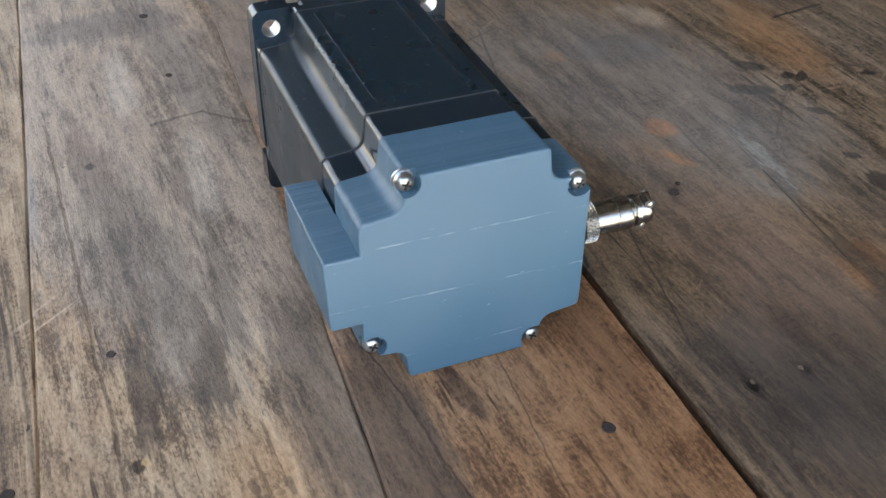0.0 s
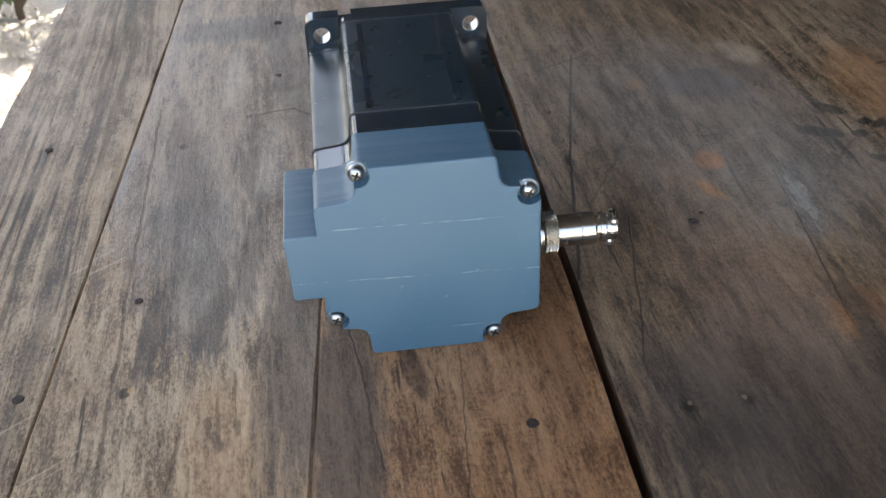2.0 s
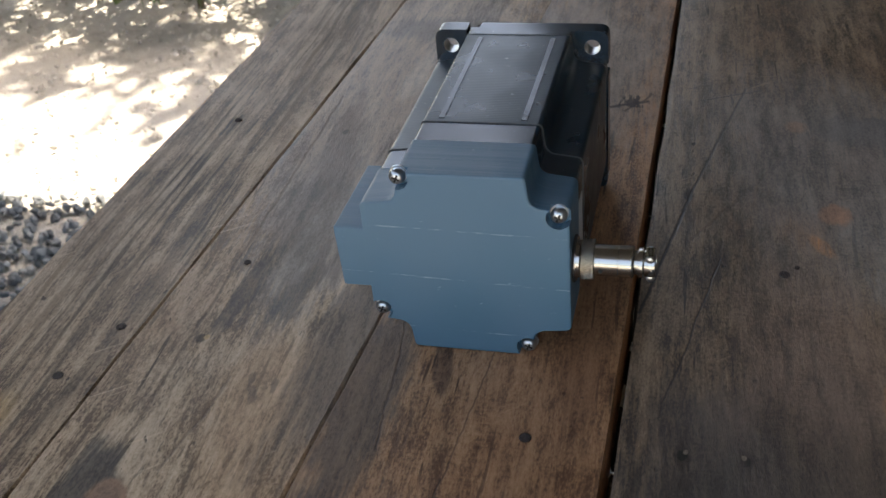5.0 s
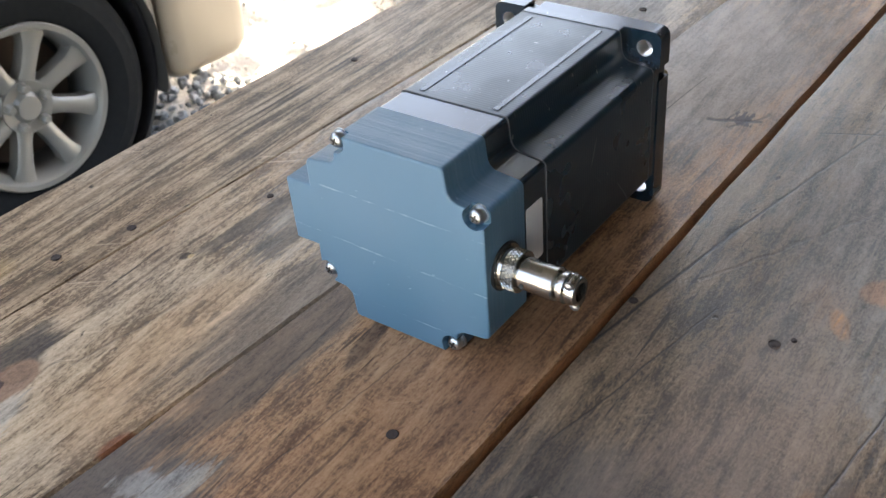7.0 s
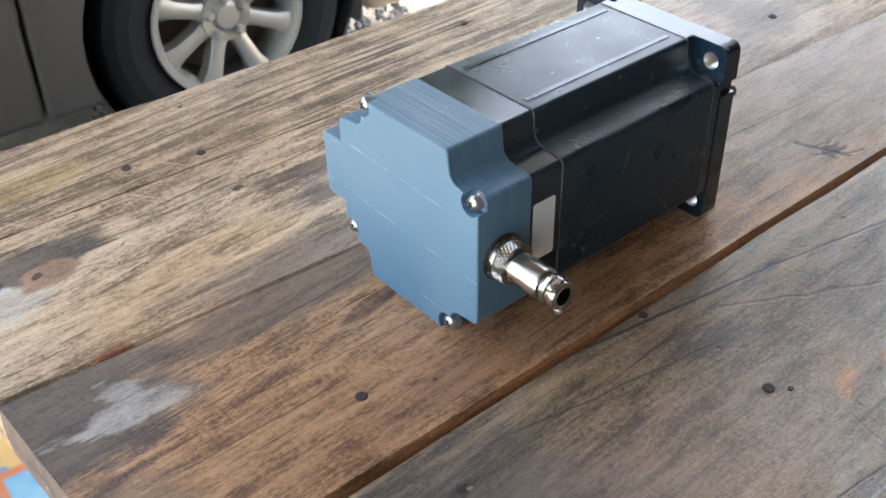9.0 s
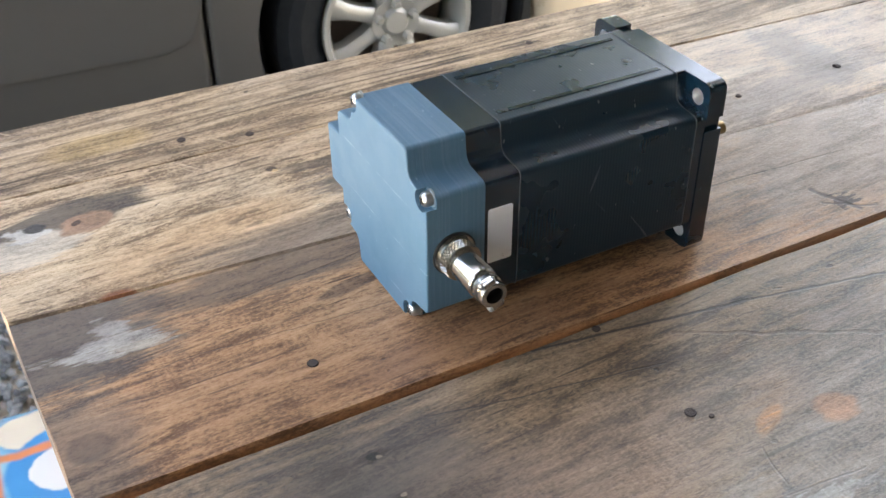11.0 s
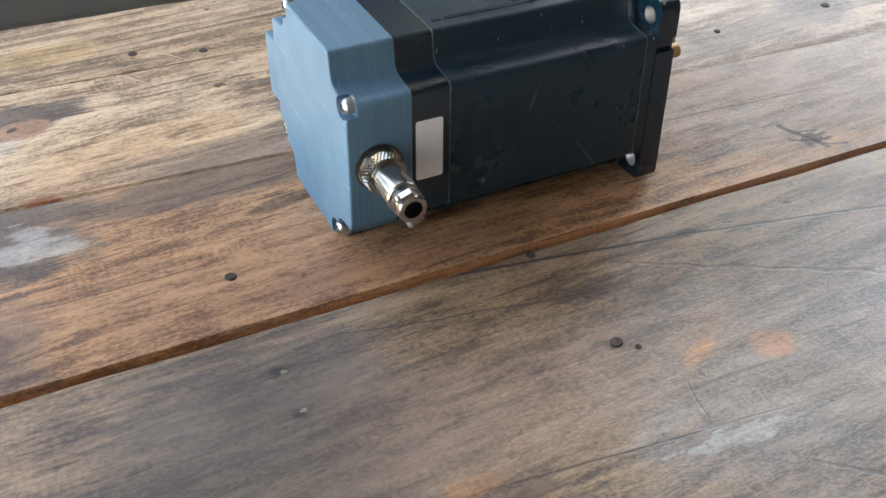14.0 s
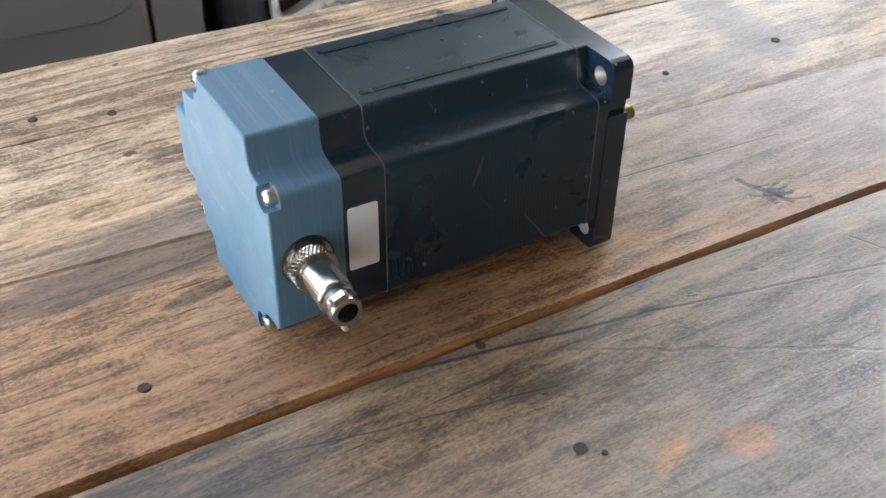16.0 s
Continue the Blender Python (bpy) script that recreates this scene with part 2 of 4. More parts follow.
    m.set(Base_Color=col, Roughness=m.span(n, 0.3, 0.7, max(0.03, rough - 0.08), rough + 0.08), Metallic=metallic, Specular_IOR_Level=gloss)
    m.bump(m.math("ADD", n, f), relief, dist)
    return m.mat


def stones(name, a, b):
    m = Nodes(name)
    g = m.n("ShaderNodeNewGeometry")
    col = m.mix(g.outputs["Random Per Island"], a, b)
    n = m.noise(m.co, 90, 5, 0.7)
    col = m.mix(m.span(n, 0.35, 0.7, 0, 0.6), col, tuple(c * 0.45 for c in a))
    m.set(Base_Color=col, Roughness=0.85)
    m.bump(n, 0.5, 0.004)
    return m.mat


def leaf_mat(name, a, b):
    m = Nodes(name)
    g = m.n("ShaderNodeNewGeometry")
    m.set(Base_Color=m.mix(g.outputs["Random Per Island"], a, b), Roughness=0.5)
    return m.mat


PLASTIC = print_plastic()
CAP = black_paint("gloss black paint", 0, 0.18, 0.75)
SEAM = black_paint("worn weld", 0, 0.2, 0.6)
STATOR = black_paint("black laminated steel", 200.0, 0.3, 0.5, (0.004, 0.020, 0.033))
FLANGE = black_paint("satin black casting", 0, 0.2, 0.8)
NICKEL = metal("nickel plate", (0.47, 0.465, 0.44), 0.2)
ZINC = metal("zinc screw", (0.5, 0.535, 0.56), 0.3)
BRASS = metal("brass", (0.42, 0.3, 0.15), 0.4)
IRON = plain("dark iron", (0.095, 0.07, 0.055), 0.6, 0.4, 300, 0.3, 0.3)
RUST = plain("dull rusted nail head", (0.07, 0.05, 0.044), 0.85, 0.5, 500, 0.6)
# Near-black for ring and rivet; also stands in for shade inside hollows.
HOLLOW = plain("matte near-black", (0.012, 0.012, 0.012), 0.7, 0.2, 200)
SILVER_RIM = plain("silver wheel paint", (0.27, 0.268, 0.25), 0.4, 0.06, 30, 0.05, 0.5)
TYRE = plain("tyre rubber", (0.008, 0.0095, 0.011), 0.85, 0.15, 60, 0.2, gloss=0.15)
CAR_PAINT = plain("dull grey-brown car paint", (0.045, 0.043, 0.039), 0.45, 0.08, 8, 0.03)
CAR_TRIM = plain("black car trim", (0.02, 0.02, 0.022), 0.5, 0.2, 60)
BUMPER = plain("beige car paint", (0.31, 0.26, 0.195), 0.35, 0.06, 8, 0.03)
PLASTER = plain("dark boards", (0.055, 0.048, 0.042), 0.9, 0.15, 6, 0.3)
PALE_WALL = plain("unseen east wall boards", (0.075, 0.07, 0.065), 0.9, 0.15, 6, 0.3)
ROOFING = plain("dark roof sheeting", (0.06, 0.056, 0.052), 0.7, 0.15, 5, 0.2)
# Dark base stands in for shade deep in the plank gap; flecks are pale bits.
m = Nodes("dark gap fill with pale flecks")
n = m.noise(m.co, 45, 3, 0.6)
m.set(Base_Color=m.mix(m.span(n, 0.6, 0.63), (0.025, 0.018, 0.014), (0.55, 0.52, 0.45)), Roughness=0.5)
GAP_FILL = m.mat
EARTH = plain("gravelly earth", (0.38, 0.36, 0.325), 0.95, 0.45, 9, 0.8, 0.0, 0.02)
GRAVEL = stones("blue-grey crushed stone", (0.09, 0.1, 0.11), (0.3, 0.32, 0.33))
LITTER = stones("pale gravel and litter", (0.34, 0.32, 0.29), (0.6, 0.57, 0.52))
LEAVES = leaf_mat("dark leaves", (0.02, 0.045, 0.02), (0.07, 0.11, 0.04))
BARK = plain("bark", (0.1, 0.075, 0.055), 0.9, 0.4, 25, 0.8, 0, 0.01)


# ---- mesh helpers ----
def part(name, bm, material, parent, label="", smooth=None):
    """Links a bmesh as one mesh object under a thing or a part."""
    me = bpy.data.meshes.new(name)
    if smooth is not None:
        bm.normal_update()
        for f in bm.faces:
            f.smooth = True
        for e in bm.edges:
            if len(e.link_faces) == 2 and e.calc_face_angle(0) > radians(smooth):
                e.smooth = False
    bm.to_mesh(me)
    bm.free()
    me.materials.append(material)
    ob = new(name, me)
    ob.parent = parent
    if label:
        ob["label"] = label
    return ob


def empty(name, m=None):
    ob = new(name)
    ob.empty_display_size = 0.05
    if m is not None:
        ob.matrix_world = m
    return ob


def box(x0, x1, y0, y1, z0, z1, bevel=0.0, segments=2):
    bm = bmesh.new()
    bmesh.ops.create_cube(bm, size=1, matrix=Matrix.Translation(((x0 + x1) / 2, (y0 + y1) / 2, (z0 + z1) / 2)) @ Matrix.Diagonal((x1 - x0, y1 - y0, z1 - z0, 1)))
    if bevel:
        bmesh.ops.bevel(bm, geom=bm.edges[:], offset=bevel, segments=segments, affect="EDGES", profile=0.5)
    return bm


def rounded(points, steps=6):
    """A closed outline of (u, v, radius) corners, with each corner rounded."""
    out = []
    n = len(points)
    for i, (u, v, r) in enumerate(points):
        p, a, b = Vector((u, v)), Vector(points[i - 1][:2]), Vector(points[(i + 1) % n][:2])
        if r <= 0:
            out.append(p)
            continue
        da, db = (a - p).normalized(), (b - p).normalized()
        half = da.angle(db) / 2
        reach = min(r / math.tan(half), (a - p).length * 0.49, (b - p).length * 0.49)
        pa, pb = p + da * reach, p + db * reach
        for k in range(steps + 1):
            t = k / steps
            out.append(pa * (1 - t) ** 2 + p * 2 * t * (1 - t) + pb * t * t)
    return out


def prism(outline, y0, y1, chamfer=0.0):
    """An outline in (x, z) drawn out along y; chamfer rounds its front rim."""
    bm = bmesh.new()
    front = [bm.verts.new((p[0], y0, p[1])) for p in outline]
    back = [bm.verts.new((p[0], y1, p[1])) for p in outline]
    f = bm.faces.new(front)
    bm.faces.new(back[::-1])
    n = len(outline)
    for i in range(n):
        bm.faces.new((front[i], back[i], back[(i + 1) % n], front[(i + 1) % n]))
    bmesh.ops.recalc_face_normals(bm, faces=bm.faces[:])
    if chamfer:
        bmesh.ops.bevel(bm, geom=list(f.edges), offset=chamfer, segments=2, affect="EDGES", profile=0.5)
    return bm


def turned(profile, m=None, steps=32):
    """A turned body: (distance along x, radius) pairs spun round the x axis."""
    bm = bmesh.new()
    rings = []
    for x, r in profile:
        if r <= 1e-6:
            rings.append([bm.verts.new((x, 0, 0))])
        else:
            rings.append([bm.verts.new((x, r * math.cos(2 * math.pi * k / steps), r * math.sin(2 * math.pi * k / steps))) for k in range(steps)])
    for a, b in zip(rings, rings[1:]):
        for k in range(steps):
            j = (k + 1) % steps
            if len(a) == 1 and len(b) == 1:
                continue
            if len(a) == 1:
                bm.faces.new((a[0], b[k], b[j]))
            elif len(b) == 1:
                bm.faces.new((a[k], b[0], a[j]))
            else:
                bm.faces.new((a[k], b[k], b[j], a[j]))
    bmesh.ops.recalc_face_normals(bm, faces=bm.faces[:])
    if m is not None:
        bm.transform(m)
    return bm


def cut(bm, cutters, operation="DIFFERENCE"):
    """The body less the cutters, or joined with them."""
    me = bpy.data.meshes.new("body")
    bm.to_mesh(me)
    bm.free()
    ob = new("body", me)
    tools = []
    for c in cutters:
        cm = bpy.data.meshes.new("tool")
        c.to_mesh(cm)
        c.free()
        tool = new("tool", cm)
        tools.append(tool)
        mod = ob.modifiers.new("cut", "BOOLEAN")
        mod.operation, mod.object, mod.solver = operation, tool, "EXACT"
    bpy.context.view_layer.update()
    made = bpy.data.meshes.new_from_object(ob.evaluated_get(bpy.context.evaluated_depsgraph_get()))
    out = bmesh.new()
    out.from_mesh(made)
    for o in (ob, *tools):
        bpy.data.objects.remove(o)
    return out


def joined(*parts):
    me = bpy.data.meshes.new("joined")
    out = bmesh.new()
    for p in parts:
        p.to_mesh(me)
        p.free()
        out.from_mesh(me)
    return out


X_TO_Y = Matrix.Rotation(radians(90), 4, "Z")      # turned bodies along +y
X_TO_Z = Matrix.Rotation(radians(-90), 4, "Y")     # turned bodies along +z


# ---- the table ----
table = tagged(empty("wooden_table"), "old weathered wooden plank table with stains and nails", "table")
THICK = 0.026
# plank edges: x at y = 0 and slope along y
EDGES = {"far": (-0.2265, 0.062), "left": (-0.1475, 0.078), "mid": (-0.0395, 0.085), "gap": (0.0638, 0.0345), "gap2": (0.0668, 0.034), "right": (0.43, 0.02), "outer": (0.62, 0.02)}
END, FAR_END = -0.2905, 0.95

TAN = dict(dark=(0.17, 0.112, 0.075), mid=(0.51, 0.385, 0.27), light=(0.68, 0.565, 0.44), grey=(0.42, 0.35, 0.29))
PLANKS = [
    ("far", "left", wood("grey weathered pine", (0.15, 0.105, 0.075), (0.44, 0.33, 0.235), (0.62, 0.505, 0.385), (0.42, 0.355, 0.3), 0.5, 3.1, [
        ("blot", (-0.2, -0.215, 0.012, 0.03, 0, 0.6), (0.5, 0.33, 0.15), 0.6),
    ], 1.0, bold=0.85, pits=0.35, ruddy_amount=0.1, stretch=0.3)),
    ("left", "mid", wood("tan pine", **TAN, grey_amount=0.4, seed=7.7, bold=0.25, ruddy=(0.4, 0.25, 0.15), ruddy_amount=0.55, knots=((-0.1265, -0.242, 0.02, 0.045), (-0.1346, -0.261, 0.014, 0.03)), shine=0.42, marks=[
        # wide paler grey tone over the plank's far half
        ("blot", (-0.092, 0.11, 0.08, 0.22, 4, 0.3, 0.5, 25), (0.46, 0.375, 0.31), 0.6),
        ("blot", (-0.085, 0.205, 0.045, 0.02, 0, 0.7, 0.9, 40), (0.2, 0.17, 0.15), 0.6),
        ("blot", (-0.115, 0.05, 0.009, 0.05, 4, 0.7, 0.8, 50), (0.27, 0.19, 0.145), 0.6),
        ("blot", (-0.055, 0.14, 0.014, 0.09, 4, 0.8, 0.8, 50), (0.24, 0.2, 0.175), 0.6),
        ("blot", (-0.076, 0.015, 0.008, 0.035, 8, 0.7, 0.9, 60), (0.2, 0.155, 0.125), 0.6),
        ("stroke", (-0.08, 0.08, -0.054, 0.085, 0.0018, 0.008), (0.13, 0.1, 0.085), 0.6),
        ("stroke", (-0.054, 0.085, -0.034, 0.065, 0.002, 0.008), (0.13, 0.1, 0.085), 0.6),
        ("blot", (-0.075, -0.195, 0.03, 0.055, 5, 0.8, 0.6, 25), (0.5, 0.3, 0.16), 0.55),
        ("blot", (-0.119, -0.105, 0.0055, 0.035, -4, 0.5, 0.8, 90), (0.13, 0.09, 0.065), 0.8),
        ("blot", (-0.094, -0.1, 0.0075, 0.032, -4, 0.5, 0.8, 90), (0.13, 0.095, 0.07), 0.8),
        ("blot", (-0.088, 0.13, 0.007, 0.04, -5, 0.6, 0.8, 60), (0.62, 0.52, 0.42), 0.7),
        ("blot", (-0.068, 0.025, 0.007, 0.035, -5, 0.6, 0.8, 60), (0.62, 0.52, 0.42), 0.7),
        ("blot", (-0.1, -0.06, 0.008, 0.05, -5, 0.6, 0.8, 60), (0.6, 0.49, 0.38), 0.7),
        ("blot", (-0.078, -0.055, 0.006, 0.045, -5, 0.6, 0.8, 60), (0.2, 0.16, 0.13), 0.65),
        ("stroke", (-0.13, 0.1, -0.133, -0.24, 0.0012, 0.003), (0.13, 0.08, 0.05), 0.6),
        ("blot", (-0.148, 0.03, 0.007, 0.05, -5, 0.7, 0.6, 60), (0.34, 0.33, 0.33), 0.55),
        ("blot", (-0.134, -0.252, 0.0155, 0.046, 9, 0.3, 0.35, 60), (0.075, 0.06, 0.05), 0.85),
        ("blot", (-0.117, -0.27, 0.013, 0.03, 4, 0.35, 0.5, 60), (0.52, 0.44, 0.35), 0.9),
        ("blot", (-0.1265, -0.2405, 0.0088, 0.0145, 6, 0.25, 0.4, 120), (0.34, 0.2, 0.125), 0.95),
        ("blot", (-0.1285, -0.245, 0.0018, 0.003, 30, 0.4, 0.8, 300), (0.06, 0.035, 0.025), 0.9),
        ("blot", (-0.131, -0.266, 0.0055, 0.012, -10, 0.3, 1.2, 140), (0.5, 0.47, 0.43), 0.8),
        ("blot", (-0.1335, -0.2635, 0.0045, 0.0055, 0, 0.3, 0.7, 160), (0.03, 0.028, 0.026), 0.95),
        ("stroke", (-0.112, -0.22, -0.104, -0.165, 0.0014, 0.004), (0.17, 0.11, 0.07), 0.6),
        ("blot", (-0.09, -0.175, 0.0018, 0.006, 20, 0.4, 1.0, 200), (0.1, 0.065, 0.045), 0.5),
        ("blot", (-0.083, -0.168, 0.0015, 0.005, 15, 0.4, 1.0, 200), (0.1, 0.065, 0.045), 0.5),
        ("blot", (-0.094, -0.165, 0.0015, 0.004, 15, 0.4, 1.0, 200), (0.1, 0.065, 0.045), 0.45),
        ("blot", (-0.06, -0.243, 0.005, 0.009, 0, 0.4, 0.5), (0.3, 0.1, 0.04), 0.9),
        # darker strip along the motor's left side
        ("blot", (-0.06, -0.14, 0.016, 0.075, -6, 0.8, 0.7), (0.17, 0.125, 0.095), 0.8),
        ("blot", (-0.1266, -0.1416, 0.0022, 0.003, 0, 0.4, 0.8, 300), (0.06, 0.035, 0.02), 0.9),
        ("blot", (-0.1245, -0.1405, 0.0014, 0.002, 0, 0.4, 0.8, 300), (0.6, 0.4, 0.2), 0.9),
        ("blot", (-0.1149, 0.0526, 0.0026, 0.0034, 0, 0.4, 0.8, 300), (0.05, 0.035, 0.025), 0.9),
        ("blot", (-0.105, -0.03, 0.02, 0.09, 4, 0.9, 0.7), (0.2, 0.16, 0.13), 0.6),
    ])),
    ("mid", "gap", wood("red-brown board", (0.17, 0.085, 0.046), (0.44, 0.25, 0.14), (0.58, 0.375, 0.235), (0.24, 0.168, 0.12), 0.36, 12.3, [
        ("blot", (-0.045, -0.282, 0.042, 0.052, 0, 0.5, 0.7, 30), (0.095, 0.082, 0.074), 0.88),
        ("blot", (0.03, -0.288, 0.035, 0.03, 0, 0.7, 0.7, 30), (0.15, 0.115, 0.09), 0.75),
        # darker strip from the motor's front left corner towards the near end
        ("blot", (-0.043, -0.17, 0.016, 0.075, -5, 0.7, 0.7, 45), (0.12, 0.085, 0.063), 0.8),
        ("blot", (-0.0305, -0.2525, 0.0045, 0.016, -8, 0.6, 1.5, 130), (0.42, 0.385, 0.35), 0.75),
        ("blot", (-0.0265, -0.271, 0.0032, 0.015, -18, 0.6, 1.5, 130), (0.4, 0.37, 0.335), 0.75),
        ("blot", (-0.041, -0.2535, 0.006, 0.007, 0, 0.6, 1.5, 130), (0.36, 0.33, 0.3), 0.65),
        ("blot", (-0.022, -0.241, 0.0028, 0.013, -4, 0.6, 1.6, 130), (0.45, 0.4, 0.34), 0.7),
        ("blot", (0.026, -0.28, 0.008, 0.009, 0, 0.5, 0.6), (0.05, 0.045, 0.04), 0.7),
        ("blot", (0.01, 0.16, 0.06, 0.13, 0, 0.9, 0.6), (0.3, 0.255, 0.215), 0.75),
        ("stroke", (0.034, 0.090, 0.058, 0.099, 0.0024, 0.008), (0.05, 0.035, 0.03), 0.85),
        ("stroke", (0.046, 0.086, 0.060, 0.108, 0.0018, 0.008), (0.05, 0.035, 0.03), 0.7),
        ("blot", (0.049, 0.097, 0.005, 0.008, 0, 0.4, 2.4, 260), (0.05, 0.035, 0.03), 0.9),
        ("stroke", (0.0642, 0.0, 0.05385, -0.3, 0.0021, 0.0005), (0.46, 0.185, 0.07), 0.92),
        ("stroke", (0.0642, 0.0, 0.0728, 0.25, 0.0020, 0.0005), (0.38, 0.16, 0.065), 0.85),
        ("stroke", (0.001, 0.01, 0.0135, 0.135, 0.0006, 0.0012), (0.05, 0.035, 0.028), 0.8),
        ("stroke", (-0.038, -0.11, -0.03, -0.2, 0.0008), (0.05, 0.03, 0.02), 0.6),
        ("blot", (-0.014, -0.15, 0.004, 0.016, 10, 0.4, 0.6), (0.06, 0.035, 0.025), 0.6),
        ("stroke", (0.006, -0.138, -0.006, -0.25, 0.0005), (0.04, 0.025, 0.02), 0.6),
        ("blot", (0.028, -0.2, 0.03, 0.09, -3, 0.9, 0.8, 30), (0.28, 0.14, 0.076), 0.35),
        # darker strip along the motor's right side
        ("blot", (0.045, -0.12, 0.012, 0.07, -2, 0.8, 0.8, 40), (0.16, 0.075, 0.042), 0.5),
    ], 1.0, bold=0.15, pits=0.45, sawn=0.9, ruddy_amount=0.2, shine=0.45, knots=((0.0244, -0.2817, 0.014, 0.03),))),
    ("gap2", "right", wood("grey-brown board", (0.07, 0.049, 0.035), (0.21, 0.148, 0.102), (0.37, 0.275, 0.195), (0.215, 0.172, 0.138), 0.5, 21.9, [
        ("stroke", (0.0645, -0.103, 0.086, 0.0, 0.0012, 0.0012), (0.03, 0.022, 0.018), 0.95),
        ("stroke", (0.0752, -0.1692, 0.0989, -0.0606, 0.0007, 0.002), (0.04, 0.03, 0.024), 0.8),
        ("stroke", (0.086, 0.0, 0.115, 0.117, 0.0011, 0.0012), (0.03, 0.022, 0.018), 0.9),
        ("stroke", (0.085, -0.045, 0.165, 0.09, 0.0015, 0.005), (0.12, 0.07, 0.045), 0.5),
        ("blot", (0.084, -0.006, 0.0025, 0.006, 0, 0.5, 0.5), (0.03, 0.022, 0.018), 0.9),
        ("stroke", (0.09, 0.1, 0.123, 0.116, 0.0009), (0.04, 0.03, 0.025), 0.8),
        ("blot", (0.153, -0.0195, 0.0075, 0.009, 0, 0.6, 0.8, 110), (0.58, 0.21, 0.045), 0.85),
        ("blot", (0.1445, -0.046, 0.0035, 0.011, 25, 0.6, 0.9, 110), (0.56, 0.22, 0.045), 0.85),
        ("blot", (0.137, -0.035, 0.011, 0.02, 20, 0.8, 0.7), (0.36, 0.2, 0.11), 0.45),
        ("blot", (0.141, 0.07, 0.006, 0.007, 0, 0.5, 0.5), (0.48, 0.2, 0.06), 0.65),
        ("blot", (0.178, -0.143, 0.008, 0.014, 20, 0.5, 1.0, 90), (0.3, 0.13, 0.06), 0.5),
        ("blot", (0.27, 0.045, 0.02, 0.05, 0, 0.7, 0.8), (0.36, 0.17, 0.07), 0.5),
        ("blot", (0.248, 0.003, 0.004, 0.004, 40, 0.4, 1.0, 150), (0.03, 0.023, 0.018), 0.85),
        ("blot", (0.2527, -0.001, 0.006, 0.003, 40, 0.4, 1.0, 150), (0.03, 0.023, 0.018), 0.85),
        ("blot", (0.2386, -0.0091, 0.0035, 0.004, 40, 0.4, 1.0, 150), (0.03, 0.023, 0.018), 0.85),
        ("blot", (0.2378, -0.0355, 0.003, 0.006, 40, 0.4, 1.0, 150), (0.03, 0.023, 0.018), 0.85),
        ("blot", (0.2242, -0.0761, 0.003, 0.004, 40, 0.4, 1.0, 150), (0.03, 0.023, 0.018), 0.85),
        ("blot", (0.1727, -0.0648, 0.0018, 0.0028, 40, 0.4, 1.0, 150), (0.03, 0.023, 0.018), 0.85),
        ("blot", (0.2895, -0.0111, 0.003, 0.004, 40, 0.4, 1.0, 150), (0.03, 0.023, 0.018), 0.85),
        ("blot", (0.1823, 0.0777, 0.006, 0.006, 40, 0.4, 1.0, 150), (0.03, 0.023, 0.018), 0.85),
        ("blot", (0.1953, 0.0591, 0.007, 0.007, 40, 0.4, 1.0, 150), (0.03, 0.023, 0.018), 0.85),
        ("stroke", (0.2867, 0.0666, 0.3236, 0.0708, 0.0018, 0.003), (0.03, 0.023, 0.018), 0.85),
        ("stroke", (0.2188, -0.0303, 0.2037, -0.0454, 0.0014, 0.004), (0.08, 0.05, 0.035), 0.7),
        ("stroke", (0.2386, -0.0091, 0.2188, -0.0303, 0.0012, 0.004), (0.1, 0.065, 0.045), 0.5),
        ("blot", (0.19, 0.068, 0.045, 0.014, 10, 0.7, 0.7, 45), (0.12, 0.095, 0.078), 0.6),
        ("blot", (0.213, 0.1, 0.012, 0.02, 30, 0.7, 0.7, 45), (0.42, 0.33, 0.25), 0.6),
        ("stroke", (0.155, -0.06, 0.173, -0.065, 0.0006, 0.003), (0.05, 0.035, 0.028), 0.5),
        ("blot", (0.2197, -0.003, 0.006, 0.013, 60, 0.4, 0.8, 60), (0.03, 0.022, 0.018), 0.9),
        ("blot", (0.2217, -0.0997, 0.006, 0.009, 0, 0.4, 0.8, 60), (0.03, 0.022, 0.018), 0.85),
        ("blot", (0.235, 0.02, 0.004, 0.009, 40, 0.4, 0.8, 60), (0.03, 0.022, 0.018), 0.8),
        ("blot", (0.175, 0.065, 0.016, 0.03, 70, 0.6, 0.6), (0.12, 0.09, 0.07), 0.7),
        ("blot", (0.0862, -0.1865, 0.0009, 0.0014, 0, 0.5, 0.8, 300), (0.34, 0.27, 0.2), 0.5),
        ("blot", (0.1062, -0.1885, 0.0009, 0.0012, 0, 0.5, 0.8, 300), (0.34, 0.27, 0.2), 0.5),
        # broad darker tone over the board's near end
        ("blot", (0.13, -0.205, 0.06, 0.07, 0, 0.9, 0.7, 25), (0.075, 0.058, 0.046), 0.75),
        ("blot", (0.17, -0.06, 0.05, 0.03, 20, 0.9, 0.9, 60), (0.3, 0.25, 0.2), 0.35),
        ("blot", (0.168, -0.083, 0.004, 0.02, 15, 0.4, 1.8, 260), (0.4, 0.37, 0.33), 0.25),
        # second, smaller darker tone at the near end, close to the gap
        ("blot", (0.095, -0.2, 0.03, 0.045, 0, 0.9, 0.8), (0.12, 0.095, 0.08), 0.6),
        ("blot", (0.0845, -0.1885, 0.0034, 0.006, 0, 0.5, 0.7, 260), (0.06, 0.045, 0.035), 0.8),
        ("blot", (0.1072, -0.1896, 0.0030, 0.006, 0, 0.5, 0.7, 260), (0.06, 0.045, 0.035), 0.8),
